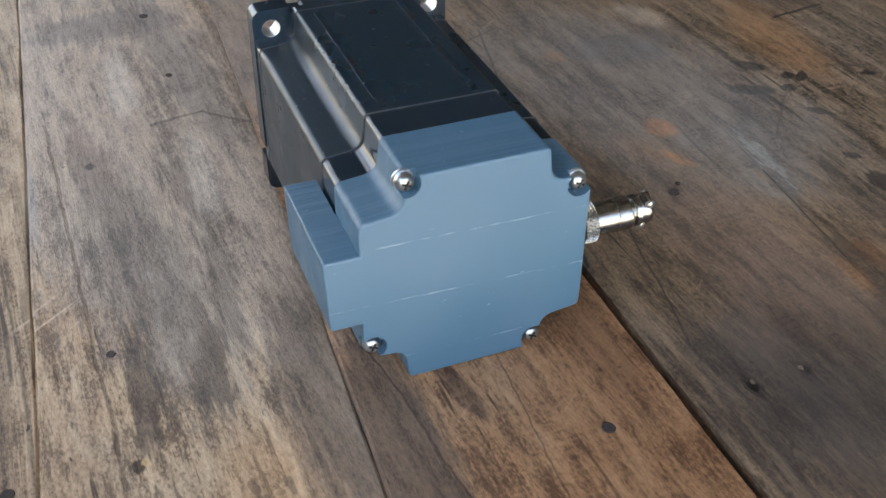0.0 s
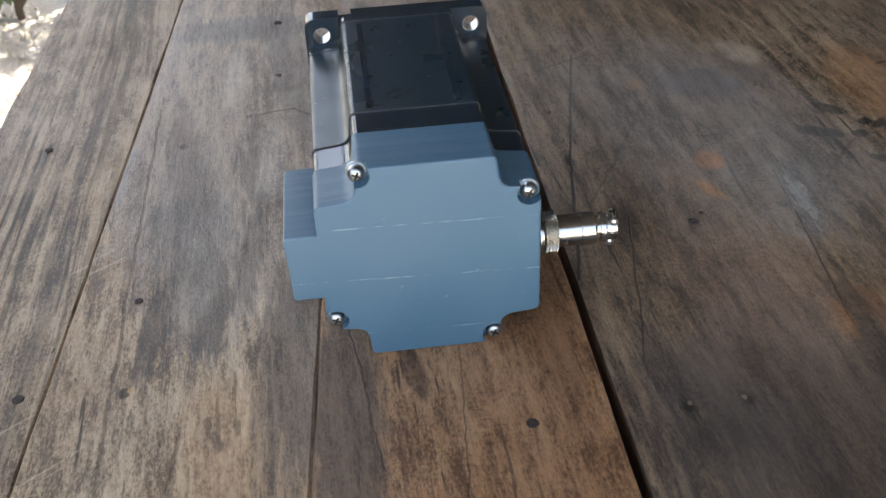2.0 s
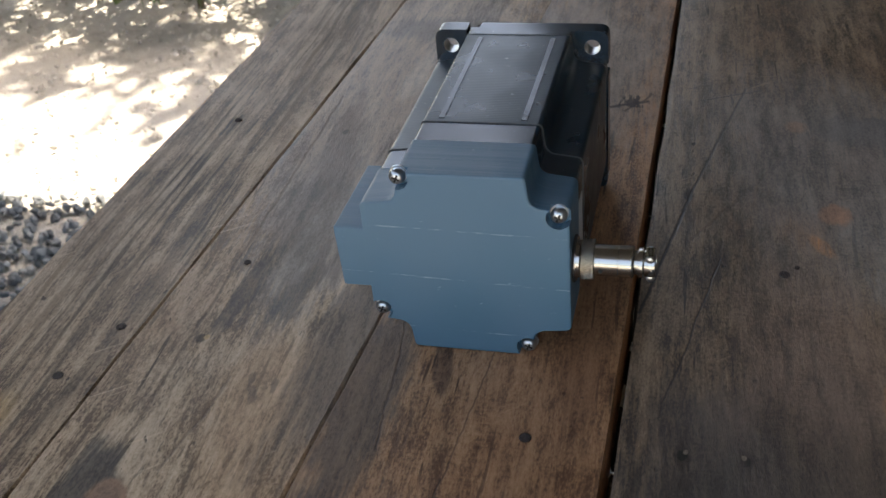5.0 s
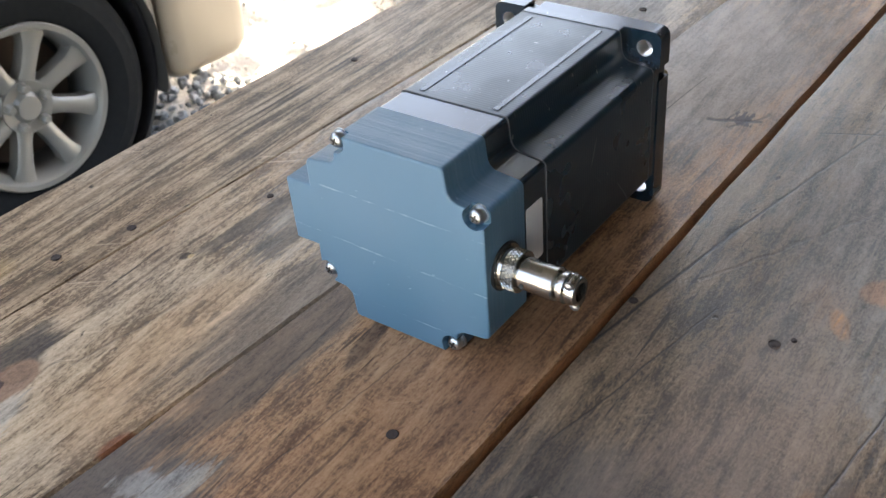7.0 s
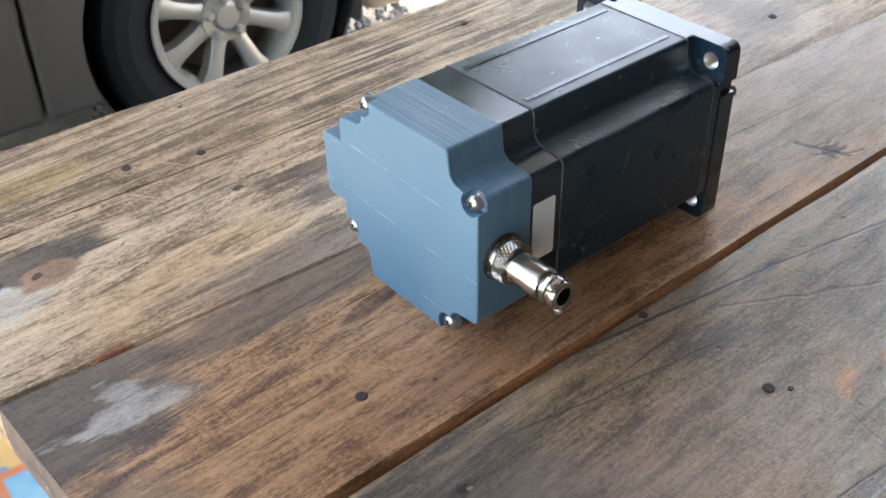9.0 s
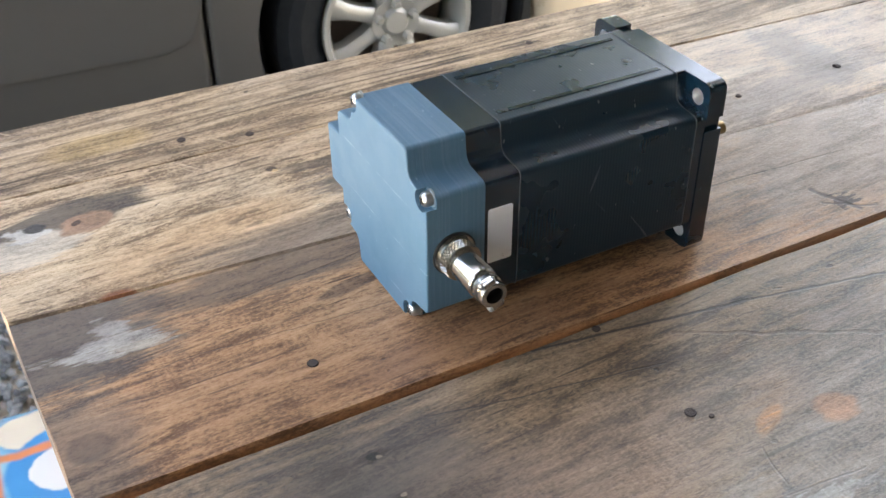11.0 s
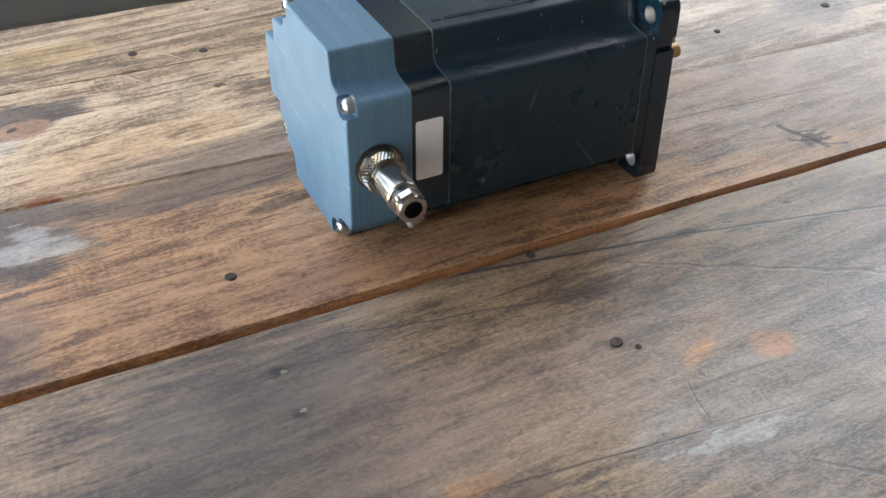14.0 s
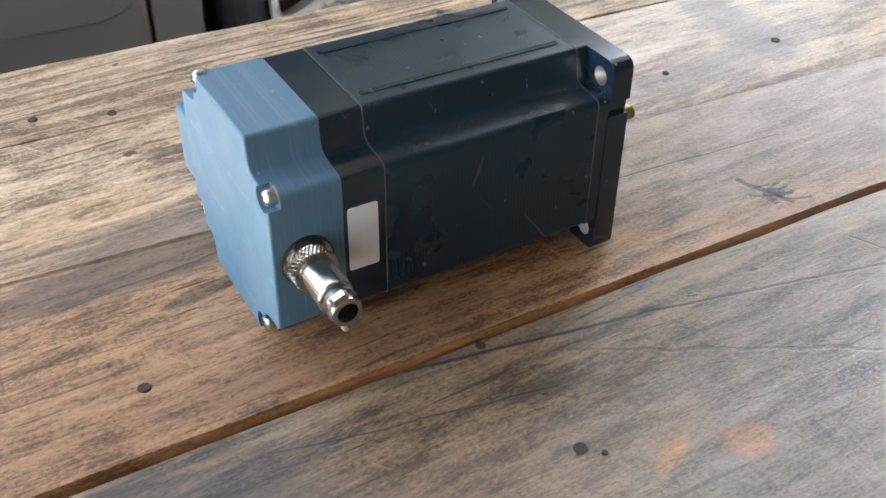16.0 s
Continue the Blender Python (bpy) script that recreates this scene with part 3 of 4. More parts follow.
        ("blot", (0.0845, -0.1885, 0.0019, 0.0028, 0, 0.25, 0.5, 400), (0.012, 0.009, 0.008), 0.97),
        ("blot", (0.1072, -0.1896, 0.0019, 0.0026, 0, 0.25, 0.5, 400), (0.012, 0.009, 0.008), 0.97),
        ("blot", (0.0855, -0.1868, 0.0009, 0.0013, 0, 0.3, 0.6, 400), (0.34, 0.27, 0.2), 0.8),
        ("blot", (0.1066, -0.1874, 0.0009, 0.0013, 0, 0.3, 0.6, 400), (0.34, 0.27, 0.2), 0.8),
        ("blot", (0.1, -0.2, 0.008, 0.014, -10, 0.7, 0.8, 90), (0.08, 0.066, 0.055), 0.6),
        ("stroke", (0.1645, -0.16, 0.1768, -0.07, 0.0007, 0.0012), (0.03, 0.022, 0.018), 0.9),
        ("stroke", (0.1768, -0.07, 0.181, -0.034, 0.0006, 0.0015), (0.05, 0.035, 0.028), 0.7),
        ("blot", (0.1815, -0.062, 0.0045, 0.028, -6, 0.5, 1.6, 300), (0.1, 0.092, 0.085), 0.7),
        ("blot", (0.184, -0.058, 0.004, 0.02, -6, 0.5, 2.2, 420), (0.5, 0.47, 0.42), 0.6),
        ("blot", (0.1725, -0.136, 0.003, 0.016, -6, 0.6, 1.6, 300), (0.12, 0.085, 0.06), 0.7),
        ("blot", (0.163, -0.15, 0.004, 0.012, -6, 0.6, 1.0, 120), (0.42, 0.2, 0.08), 0.6),
        ("blot", (0.16, 0.03, 0.06, 0.11, 20, 0.9, 0.6), (0.28, 0.255, 0.235), 0.5),
        ("blot", (0.135, -0.12, 0.03, 0.06, 0, 0.9, 0.6), (0.33, 0.215, 0.15), 0.5),
    ], 0.85, bold=0.2, sawn=0.9, ruddy=(0.2, 0.105, 0.062), ruddy_amount=0.4, shine=0.62, sheen=0.46)),
    ("right", "outer", wood("outer grey board", (0.085, 0.06, 0.045), (0.225, 0.165, 0.125), (0.36, 0.285, 0.225), (0.25, 0.215, 0.185), 0.6, 31.9)),
]


def plank(left, right, material, step):
    """One board with a slightly wavy top, worn edges and an uneven end."""
    bm = bmesh.new()
    (xa, sa), (xb, sb) = EDGES[left], EDGES[right]
    rows, cols = 64, 8
    rng = random.Random(step)
    top, low = [], []
    for i in range(rows + 1):
        y = END + (FAR_END - END) * (i / rows) ** 1.5
        a, b = xa + sa * min(y, 0.3), xb + sb * min(y, 0.3)
        a += 0.0009 * noise.noise((y * 22, step, 1)) + (0 if left != "far" else 0.003 * noise.noise((y * 16, step, 5)))
        b += 0.0009 * noise.noise((y * 22, step, 2))
        if right == "mid" and y > -0.1:
            b += 0.0004
        row = []
        for k in range(cols + 1):
            f = k / cols
            edge = min(f, 1 - f) * (b - a)
            tight = 0.25 if y > -0.1 and ((right == "mid" and f > 0.5) or (left == "mid" and f < 0.5)) else 1.0
            z = -0.0012 * tight * math.exp(-edge / 0.0025) + 0.0005 * noise.noise((f * 5, y * 7, step * 3.1)) - 0.0005
            ye = y + (0.0012 * noise.noise((f * 9, step, 7)) if i == 0 else 0)
            f2 = [0, 0.01, 0.1, 0.3, 0.5, 0.7, 0.9, 0.988, 1][k]
            z = min(0, z)
            if right == "gap" and k == cols:
                z -= 0.0035
            row.append(bm.verts.new((a + (b - a) * f2, ye, z)))
        top.append(row)
        low.append((bm.verts.new((a + 0.0006, y, -THICK)), bm.verts.new((b - 0.0006, y, -THICK))))
    for i in range(rows):
        for k in range(cols):
            bm.faces.new((top[i][k], top[i][k + 1], top[i + 1][k + 1], top[i + 1][k]))
        bm.faces.new((low[i][0], top[i][0], top[i + 1][0], low[i + 1][0]))
        bm.faces.new((top[i][-1], low[i][1], low[i + 1][1], top[i + 1][-1]))
        bm.faces.new((low[i][0], low[i + 1][0], low[i + 1][1], low[i][1]))
    bm.faces.new([low[0][0], low[0][1], *top[0][::-1]])
    bm.faces.new([low[-1][1], low[-1][0], *top[-1]])
    return part("plank", bm, material, table, smooth=30)


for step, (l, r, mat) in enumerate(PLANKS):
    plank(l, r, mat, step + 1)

LEG_WOOD = wood("leg wood", (0.1, 0.07, 0.05), (0.25, 0.19, 0.14), (0.38, 0.3, 0.23), (0.25, 0.22, 0.19), 0.4, 40.0)
for lx in (-0.15, 0.5):
    for ly in (-0.2, 0.8):
        part("leg", box(lx - 0.035, lx + 0.035, ly - 0.035, ly + 0.035, GROUND, -THICK - 0.0822, 0.003), LEG_WOOD, table)
for ly in (-0.2, 0.8):
    part("crossbeam", box(-0.2, 0.56, ly - 0.025, ly + 0.025, -THICK - 0.08, -THICK - 0.001, 0.002), LEG_WOOD, table)
# Added strip closes the gap from below, coloured dark as its shade.
for y0, y1 in ((-0.172, 0.45),):
    bm = box(0.0630, 0.0690, y0, y1, -THICK - 0.004, -THICK - 0.0005, 0.0002)
    for v in bm.verts:
        v.co.x += 0.0343 * v.co.y
    part("filler_strip", bm, GAP_FILL, table, "dark gap fill with pale flecks, coloured for the gap's shade")


# ---- nails and screws in the planks ----
def nail(x, y, r, name="nail", material=RUST, depth=0.0002):
    r *= 0.88
    bm = turned([(-0.004, r * 0.6), (-0.0003, r), (depth * 0.4, r * 0.9), (depth * 0.2, r * 0.5), (depth * 0.3, 0)], X_TO_Z, 14)
    me = bpy.data.meshes.new(name)
    bm.to_mesh(me)
    bm.free()
    me.materials.append(material)
    ob = new(name, me)
    ob.location = (x, y, 0.0)
    return tagged(ob, "dark rusty nail head sunk in a table plank", "nail", "nails in the table")


for x, y, r in ((0.0256, -0.1867, 0.0028), (-0.1266, -0.0826, 0.0021), (-0.168, -0.1375, 0.0028), (-0.1811, -0.1728, 0.0028), (0.1269, -0.071, 0.0028), (0.1327, -0.0652, 0.0013), (0.0673, -0.0722, 0.0022), (-0.1874, 0.0644, 0.0026), (-0.0612, 0.2096, 0.003), (-0.0622, 0.1295, 0.002)):
    nail(x, y, r)


# ---- the motor ----
MOTOR_AT = pose(0.0004, 0, 0.0, 0, 0, -1.55)
motor = tagged(empty("stepper_motor", MOTOR_AT), "black square stepper motor with blue printed end cover lying on table", "motor")
ARM, SIDE, TOP, LEDGE = 0.0255, 0.042, 0.0862, 0.0135
FRONT, COVER_BACK, CAP_BACK, STATOR_BACK, PLATE, FACE = -0.138, -0.1112, -0.0947, -0.0048, 0.0, 0.0092


def body_outline(grow=0.0):
    a, s, t, l = ARM + grow, SIDE + grow, TOP / 2 + grow, TOP / 2 - LEDGE + grow
    quarter = [(a, t, 0.0022), (a + 0.0014, l + 0.0006, 0.0056), (s, l - 0.0011, 0.0030)]
    right = quarter + [(u, -v, r) for u, v, r in quarter[::-1]]
    return [(p.x, p.y + TOP / 2) for p in rounded(right + [(-u, -v, r) for u, v, r in right])]


cover_screws = [(-0.0253, 0.0832), (0.0377, 0.0690), (0.0237, 0.0043), (-0.0385, 0.0185)]

# printed cover: body, side box, screw pockets
side_box = prism([(p.x, p.y) for p in rounded([(-0.0545, 0.0595, 0.0012), (-0.0345, 0.0595, 0), (-0.0345, 0.0305, 0), (-0.0535, 0.0305, 0.0012)], 3)], FRONT, COVER_BACK - 0.0005, 0.0007)
shell = cut(prism(body_outline(), FRONT, COVER_BACK, 0.0008), [side_box], "UNION")
pockets = []
for (u, w), (du, dw) in zip(cover_screws, ((-0.3, 1), (1, 0.75), (0.3, -1), (-1, -0.6))):
    away = Vector((du, dw)).normalized()
    side = Vector((-away.y, away.x)) * 0.0049
    ring = [Vector((u, w)) + side + away * 0.02, Vector((u, w)) - side + away * 0.02]
    for k in range(9):
        a = math.pi * k / 8
        ring.append(Vector((u, w)) - side * math.cos(a) - away * 0.0049 * math.sin(a))
    pockets.append(prism([(p.x, p.y) for p in ring], FRONT - 0.01, FRONT + 0.0048))
shell = cut(shell, pockets)
cover = part("end_cover", shell, PLASTIC, motor, "blue-grey printed plastic end cover with scuffs", 20)
part("side_box", prism([(p.x, p.y) for p in rounded([(-0.0545, 0.0595, 0.0012), (-0.0424, 0.0595, 0), (-0.0424, 0.0305, 0), (-0.0535, 0.0305, 0.0012)], 3)], COVER_BACK - 0.0005, -0.0885), PLASTIC, cover, "", 20)


def screw(u, w, y):
    """Pan head screw with a cross recess, pointing along -y."""
    head = turned([(0.0034, 0.0), (0.0034, 0.0030), (0.0012, 0.0033), (0.0004, 0.0030), (-0.0005, 0.0024), (-0.0009, 0.0012), (-0.00093, 0.0)], None, 24)
    head.transform(Matrix.Translation((u, y, w)) @ X_TO_Y @ Matrix.Rotation(radians(25), 4, "X"))
    s = part("screw", head, ZINC, cover, "zinc cross-head screw", 40)
    # No slot is cut: a near-black cross stands in for its shade.
    cross = joined(box(-0.00098, 0.0, -0.0017, 0.0017, -0.0004, 0.0004), box(-0.00099, 0.0, -0.0004, 0.0004, -0.0017, 0.0017))
    cross.transform(Matrix.Translation((u, y, w)) @ X_TO_Y @ Matrix.Rotation(radians(25), 4, "X"))
    part("cross_recess", cross, HOLLOW, s)
    part("washer", turned([(0.0033, 0.0022), (0.0033, 0.0037), (0.0040, 0.0037), (0.0040, 0.0022)], Matrix.Translation((u, y, w)) @ X_TO_Y, 24), ZINC, s)


for u, w in cover_screws:
    screw(u, w, FRONT + 0.0012)

part("end_cap", prism(body_outline(-0.0004), COVER_BACK, CAP_BACK - 0.0002), CAP, motor, "gloss black end cap", 20)
stator = part("stator", prism(body_outline(-0.0002), CAP_BACK + 0.0002, STATOR_BACK - 0.0002), STATOR, motor, "black laminated stator with fine ridges", 20)
for gx in (-0.0175, 0.0175):
    part("weld_seam", box(gx - 0.0012, gx + 0.0012, CAP_BACK + 0.003, STATOR_BACK - 0.004, TOP - 0.001, TOP + 0.0001), SEAM, stator)

WORN = plain("worn bare edge", (0.07, 0.072, 0.072), 0.5, 0.6, 250)
for at in (CAP_BACK, STATOR_BACK):
    part("joint_edge", prism(body_outline(0.00005), at - 0.00018, at + 0.00008), WORN, stator, "thin worn paint edge", 20)

ears = rounded([(-0.0425, 0, 0.005), (0.0425, 0, 0.005), (0.0425, TOP, 0.005), (-0.0425, TOP, 0.005)], 5)
plate = prism([(p.x, p.y) for p in ears], PLATE, FACE)
holes = [turned([(-0.02, 0), (-0.02, 0.0039), (0.03, 0.0039), (0.03, 0)], Matrix.Translation((sx * 0.0348, 0, TOP / 2 + sz * 0.0348)) @ X_TO_Y, 24) for sx in (-1, 1) for sz in (-1, 1)]
slot = 0.0026
for k in range(4):
    s = box(-0.0265, -0.0205, -0.02, 0.03, TOP / 2 - slot, TOP / 2 + 0.01)
    s.transform(Matrix.Translation((0, 0, TOP / 2)) @ Matrix.Rotation(radians(90 * k), 4, "Y"))
    holes.append(s)
flange = part("mounting_flange", cut(plate, holes), FLANGE, motor, "black square mounting flange with corner holes", 20)
part("flange_neck", prism(body_outline(0), STATOR_BACK, PLATE), FLANGE, flange, "", 20)
BARE = metal("bare aluminium", (0.75, 0.76, 0.77), 0.35)
for sx in (-1, 1):
    for sz in (-1, 1):
        part("hole_bore", turned([(0.0003, 0.0040), (0.0003, 0.00375), (FACE - 0.0003, 0.00375), (FACE - 0.0003, 0.0040)], Matrix.Translation((sx * 0.0348, 0, TOP / 2 + sz * 0.0348)) @ X_TO_Y, 24), BARE, flange, "bare metal hole wall", 30)
part("brass_plug", turned([(0, 0.0), (0, 0.003), (0.006, 0.003), (0.006, 0)], Matrix.Translation((0.0368, FACE, TOP / 2 + 0.0165)) @ X_TO_Y, 16), BRASS, flange, "small brass plug", 40)
part("shaft", turned([(0, 0.007), (0.03, 0.007), (0.031, 0.006), (0.031, 0)], Matrix.Translation((0, FACE - 0.0005, TOP / 2)) @ X_TO_Y, 24), NICKEL, flange, "", 40)

sticker = [(p.x, p.y) for p in rounded([(0.0310, 0.0, 0.0012), (0.0310, 0.0117, 0.0012), (0.0578, 0.0117, 0.0012), (0.0578, 0.0, 0.0012)], 3)]
bm = bmesh.new()
lo = [bm.verts.new((SIDE - 0.0005, -0.1095 + v, u)) for u, v in sticker]
hi = [bm.verts.new((SIDE - 0.0002, -0.1095 + v, u)) for u, v in sticker]
bm.faces.new(hi)
for i in range(len(lo)):
    bm.faces.new((lo[i], lo[(i + 1) % len(lo)], hi[(i + 1) % len(lo)], hi[i]))
bmesh.ops.recalc_face_normals(bm, faces=bm.faces[:])
m = Nodes("scuffed silver sticker")
n = m.noise(m.co, 160, 5, 0.75)
m.set(Base_Color=m.mix(m.span(n, 0.62, 0.7), (0.7, 0.71, 0.71), (0.08, 0.08, 0.08)), Roughness=0.45)
part("sticker", bm, m.mat, motor, "blank silver-white sticker with dark scuffs")

# round metal cable connector
CX, CY, CZ = 0.0425, -0.1255, 0.0425
conn = part("cable_connector", turned([(-0.0002, 0.0), (0, 0.0092), (0.0012, 0.0092), (0.0012, 0.0078), (0.0026, 0.0076), (0.0026, 0)], Matrix.Translation((CX - 0.0005, CY, CZ)), 36), NICKEL, motor, "round nickel-plated cable connector", 40)
bm = bmesh.new()
around, along = 36, 4
ring = []
for i in range(along + 1):
    x = 0.0026 + 0.0052 * i / along
    row = []
    for k in range(around):
        a = 2 * math.pi * (k + 0.5 * i) / around
        row.append(bm.verts.new((CX + x, CY + 0.0079 * math.cos(a), CZ + 0.0079 * math.sin(a))))
    ring.append(row)
studs = []
for a, b in zip(ring, ring[1:]):
    for k in range(around):
        j = (k + 1) % around
        studs.append(bm.faces.new((a[k], a[j], b[k])))
        studs.append(bm.faces.new((a[j], b[j], b[k])))
end_a, end_b = bm.faces.new(ring[-1]), bm.faces.new(ring[0][::-1])
bmesh.ops.recalc_face_normals(bm, faces=bm.faces[:])
bmesh.ops.poke(bm, faces=studs, offset=0.0006)
part("knurled_nut", bm, metal("knurled nickel", (0.46, 0.45, 0.42), 0.16), conn, "knurled coupling nut")
part("dark_ring", turned([(0.0001, 0.0), (0.0001, 0.0098), (0.0009, 0.0098), (0.0010, 0.0094), (0.0010, 0.0)], Matrix.Translation((CX - 0.0006, CY, CZ)), 36), HOLLOW, conn, "thin black ring behind the nut", 30)
part("barrel", turned([(0.0075, 0), (0.0075, 0.0061), (0.008, 0.0064), (0.0172, 0.0064), (0.0174, 0.0066), (0.0225, 0.0066), (0.0232, 0.0062), (0.0236, 0.0049), (0.0262, 0.0049), (0.0265, 0.0)], Matrix.Translation((CX, CY, CZ)), 40), NICKEL, conn, "", 20)
part("rivet", turned([(0, 0.0009), (0.0003, 0.0009), (0.0004, 0)], Matrix.Translation((CX + 0.0105, CY - 0.0063, CZ - 0.0012)) @ Matrix.Rotation(radians(-90), 4, "Z"), 12), HOLLOW, conn)
clamp = part("cable_clamp", turned([(0.0248, 0.0048), (0.0250, 0.0060), (0.0268, 0.0062), (0.0274, 0.0053), (0.0300, 0.0058), (0.0314, 0.0056), (0.0318, 0.0052), (0.0318, 0.0037), (0.027, 0.0035)], Matrix.Translation((CX, CY, CZ)), 36), NICKEL, conn, "split cable clamp with open end", 20)
# Near-black disc paints the shade inside the open cable hole.
part("bore", turned([(0.0262, 0), (0.0268, 0.0040), (0.0269, 0.0040), (0.0270, 0)], Matrix.Translation((CX, CY, CZ)), 24), HOLLOW, clamp, "near-black disc for the shade in the empty cable hole")
for s, tilt in ((1, 20), (-1, 20)):
    lug = Matrix.Translation((CX + 0.0297, CY, CZ)) @ Matrix.Rotation(radians(tilt), 4, "X")
    part("clamp_lug", joined(*[b for b in (box(-0.0018, 0.0018, -0.0026, 0.0026, s * 0.0060 - 0.0014, s * 0.0060 + 0.0013, 0.0005),)]), NICKEL, clamp).data.transform(lug)
    part("clamp_screw", turned([(-0.0043, 0), (-0.0041, 0.0011), (-0.0034, 0.0018), (-0.0024, 0.0018), (-0.0024, 0.0010), (0.0030, 0.0009), (0.0034, 0.0)], lug @ Matrix.Translation((0, 0, s * 0.0064)) @ Matrix.Rotation(radians(90), 4, "Z"), 14), ZINC, clamp, "", 40)


# ---- the ground outside ----
bm = bmesh.new()
N = 60
grid = [[bm.verts.new((-0.6 + math.copysign(abs(u) ** 2.2, u) * 200, 1 + math.copysign(abs(v) ** 2.2, v) * 200, GROUND - 0.012 + 0.012 * noise.noise((u * 40, v * 40, 3)))) for u in [(-1 + 2 * i / N) for i in range(N + 1)]] for v in [(-1 + 2 * j / N) for j in range(N + 1)]]
for j in range(N):
    for i in range(N):
        bm.faces.new((grid[j][i], grid[j][i + 1], grid[j + 1][i + 1], grid[j + 1][i]))
ground = part("ground", bm, EARTH, None, smooth=180)
tagged(ground, "bare gravelly earth, sunlit beyond the shelter", "ground", kind="structure")


def pebbles(name, x0, x1, y0, y1, count, lo, hi, material, label, seed):
    """Loose crushed stones, joined in one mesh."""
    rng = np.random.default_rng(seed)
    t = (1 + 5 ** 0.5) / 2
    base = np.array([(-1, t, 0), (1, t, 0), (-1, -t, 0), (1, -t, 0), (0, -1, t), (0, 1, t), (0, -1, -t), (0, 1, -t), (t, 0, -1), (t, 0, 1), (-t, 0, -1), (-t, 0, 1)]) / 1.9
    tri = np.array([(0, 11, 5), (0, 5, 1), (0, 1, 7), (0, 7, 10), (0, 10, 11), (1, 5, 9), (5, 11, 4), (11, 10, 2), (10, 7, 6), (7, 1, 8), (3, 9, 4), (3, 4, 2), (3, 2, 6), (3, 6, 8), (3, 8, 9), (4, 9, 5), (2, 4, 11), (6, 2, 10), (8, 6, 7), (9, 8, 1)])
    vs, fs = [], []
    for i in range(count):
        size = rng.uniform(lo, hi) * rng.uniform(0.6, 1)
        q = Euler(rng.uniform(0, 6.28, 3)).to_matrix()
        pts = (base * rng.uniform(0.55, 1.15, (12, 1)) * np.array((1, rng.uniform(0.6, 1), rng.uniform(0.45, 0.8))) * size) @ np.array(q)
        vs.append(pts + np.array((rng.uniform(x0, x1), rng.uniform(y0, y1), GROUND + rng.uniform(-0.3, 0.5) * size)))
        fs.append(tri + 12 * i)
    me = bpy.data.meshes.new(name)
    me.from_pydata(np.concatenate(vs).tolist(), [], np.concatenate(fs).tolist())
    me.materials.append(material)
    return tagged(new(name, me), label, "gravel", kind="stuff")


pebbles("gravel", -1.75, -0.35, -0.75, 0.5, 5500, 0.012, 0.024, GRAVEL, "blue-grey crushed stone gravel beside the table", 5)
pebbles("gravel", -2.9, -0.6, 0.5, 1.5, 3500, 0.012, 0.026, GRAVEL, "shaded blue-grey gravel under the car", 6)
pebbles("gravel", -3.2, -0.5, 1.4, 3.2, 2400, 0.004, 0.014, LITTER, "pale sunlit gravel and litter", 7)


def foliage(name, centre, size, count, leaf, label, seed, material=LEAVES, hollow=0.35):
    """A crown of many small bent leaves round a few stems."""
    rng = np.random.default_rng(seed)
    vs, fs = [], []
    for i in range(count):
        d = rng.normal(size=3)
        d /= np.linalg.norm(d)
        rad = rng.uniform(hollow, 1) ** 0.6 * (1 + 0.35 * noise.noise(tuple(d * 2.2 + seed)))
        p = np.array(centre) + d * np.array(size) * rad
        q = np.array(Euler(rng.uniform(0, 6.28, 3)).to_matrix())
        s = leaf * rng.uniform(0.6, 1.3)
        shape = np.array([(-1, 0, 0), (-0.2, 0.42, 0.1), (1, 0, -0.15), (-0.2, -0.42, 0.1)]) * s
        vs.append(shape @ q + p)
        fs += [(4 * i, 4 * i + 1, 4 * i + 2), (4 * i, 4 * i + 2, 4 * i + 3)]
    me = bpy.data.meshes.new(name)
    me.from_pydata(np.concatenate(vs).tolist(), [], fs)
    me.materials.append(material)
    return new(name, me)


def plant(name, x, y, height, spread, count, leaf, label, category, seed, trunk=0.02, tall=0.42):
    thing = tagged(empty(name, Matrix.Translation((x, y, GROUND))), label, category)
    stem = bmesh.new()
    rng = random.Random(seed)
    pieces = []
    for k in range(5):
        a = 2 * math.pi * k / 5 + rng.uniform(-0.4, 0.4)
        tip = Vector((math.cos(a) * spread * 0.5, math.sin(a) * spread * 0.5, height * rng.uniform(0.7, 0.95)))
        root = Vector((0, 0, height * (0.05 if k == 0 else 0.25)))
        way = tip - root
        limb = turned([(0, trunk * 0.7), (way.length * 0.5, trunk * 0.4), (way.length, trunk * 0.1)], Matrix.Translation(root) @ way.to_track_quat("X", "Z").to_matrix().to_4x4(), 8)
        pieces.append(limb)
    pieces.append(turned([(-0.05, trunk * 1.2), (height * 0.3, trunk * 0.8), (height * 0.6, trunk * 0.4)], X_TO_Z, 10))
    part("trunk", joined(*pieces), BARK, thing)
    crown = foliage("crown", (0, 0, height * 0.72), (spread, spread, height * tall), count, leaf, label, seed)
    crown.parent = thing
    return thing


for x, y, h, spread, seed in ((-0.95, 2.85, 0.38, 0.42, 11), (-1.55, 2.75, 0.3, 0.42, 12), (-2.15, 2.85, 0.42, 0.45, 13), (-2.75, 2.6, 0.36, 0.42, 14), (-1.9, 3.5, 0.8, 0.6, 15), (-1.0, 3.6, 0.8, 0.6, 16)):
    plant("bush", x, y, h, spread, 700, 0.045, "low dark green leafy bush beyond the sunlit gravel", "bush", seed, 0.012)
# Added out of view; placed so its crown's shade falls on the far gravel.
plant("tree", -1.6, 4.35, 7.6, 1.75, 1500, 0.13, "unseen tall leafy tree added to dapple the gravel with shade", "tree", 17, 0.09, 0.15)
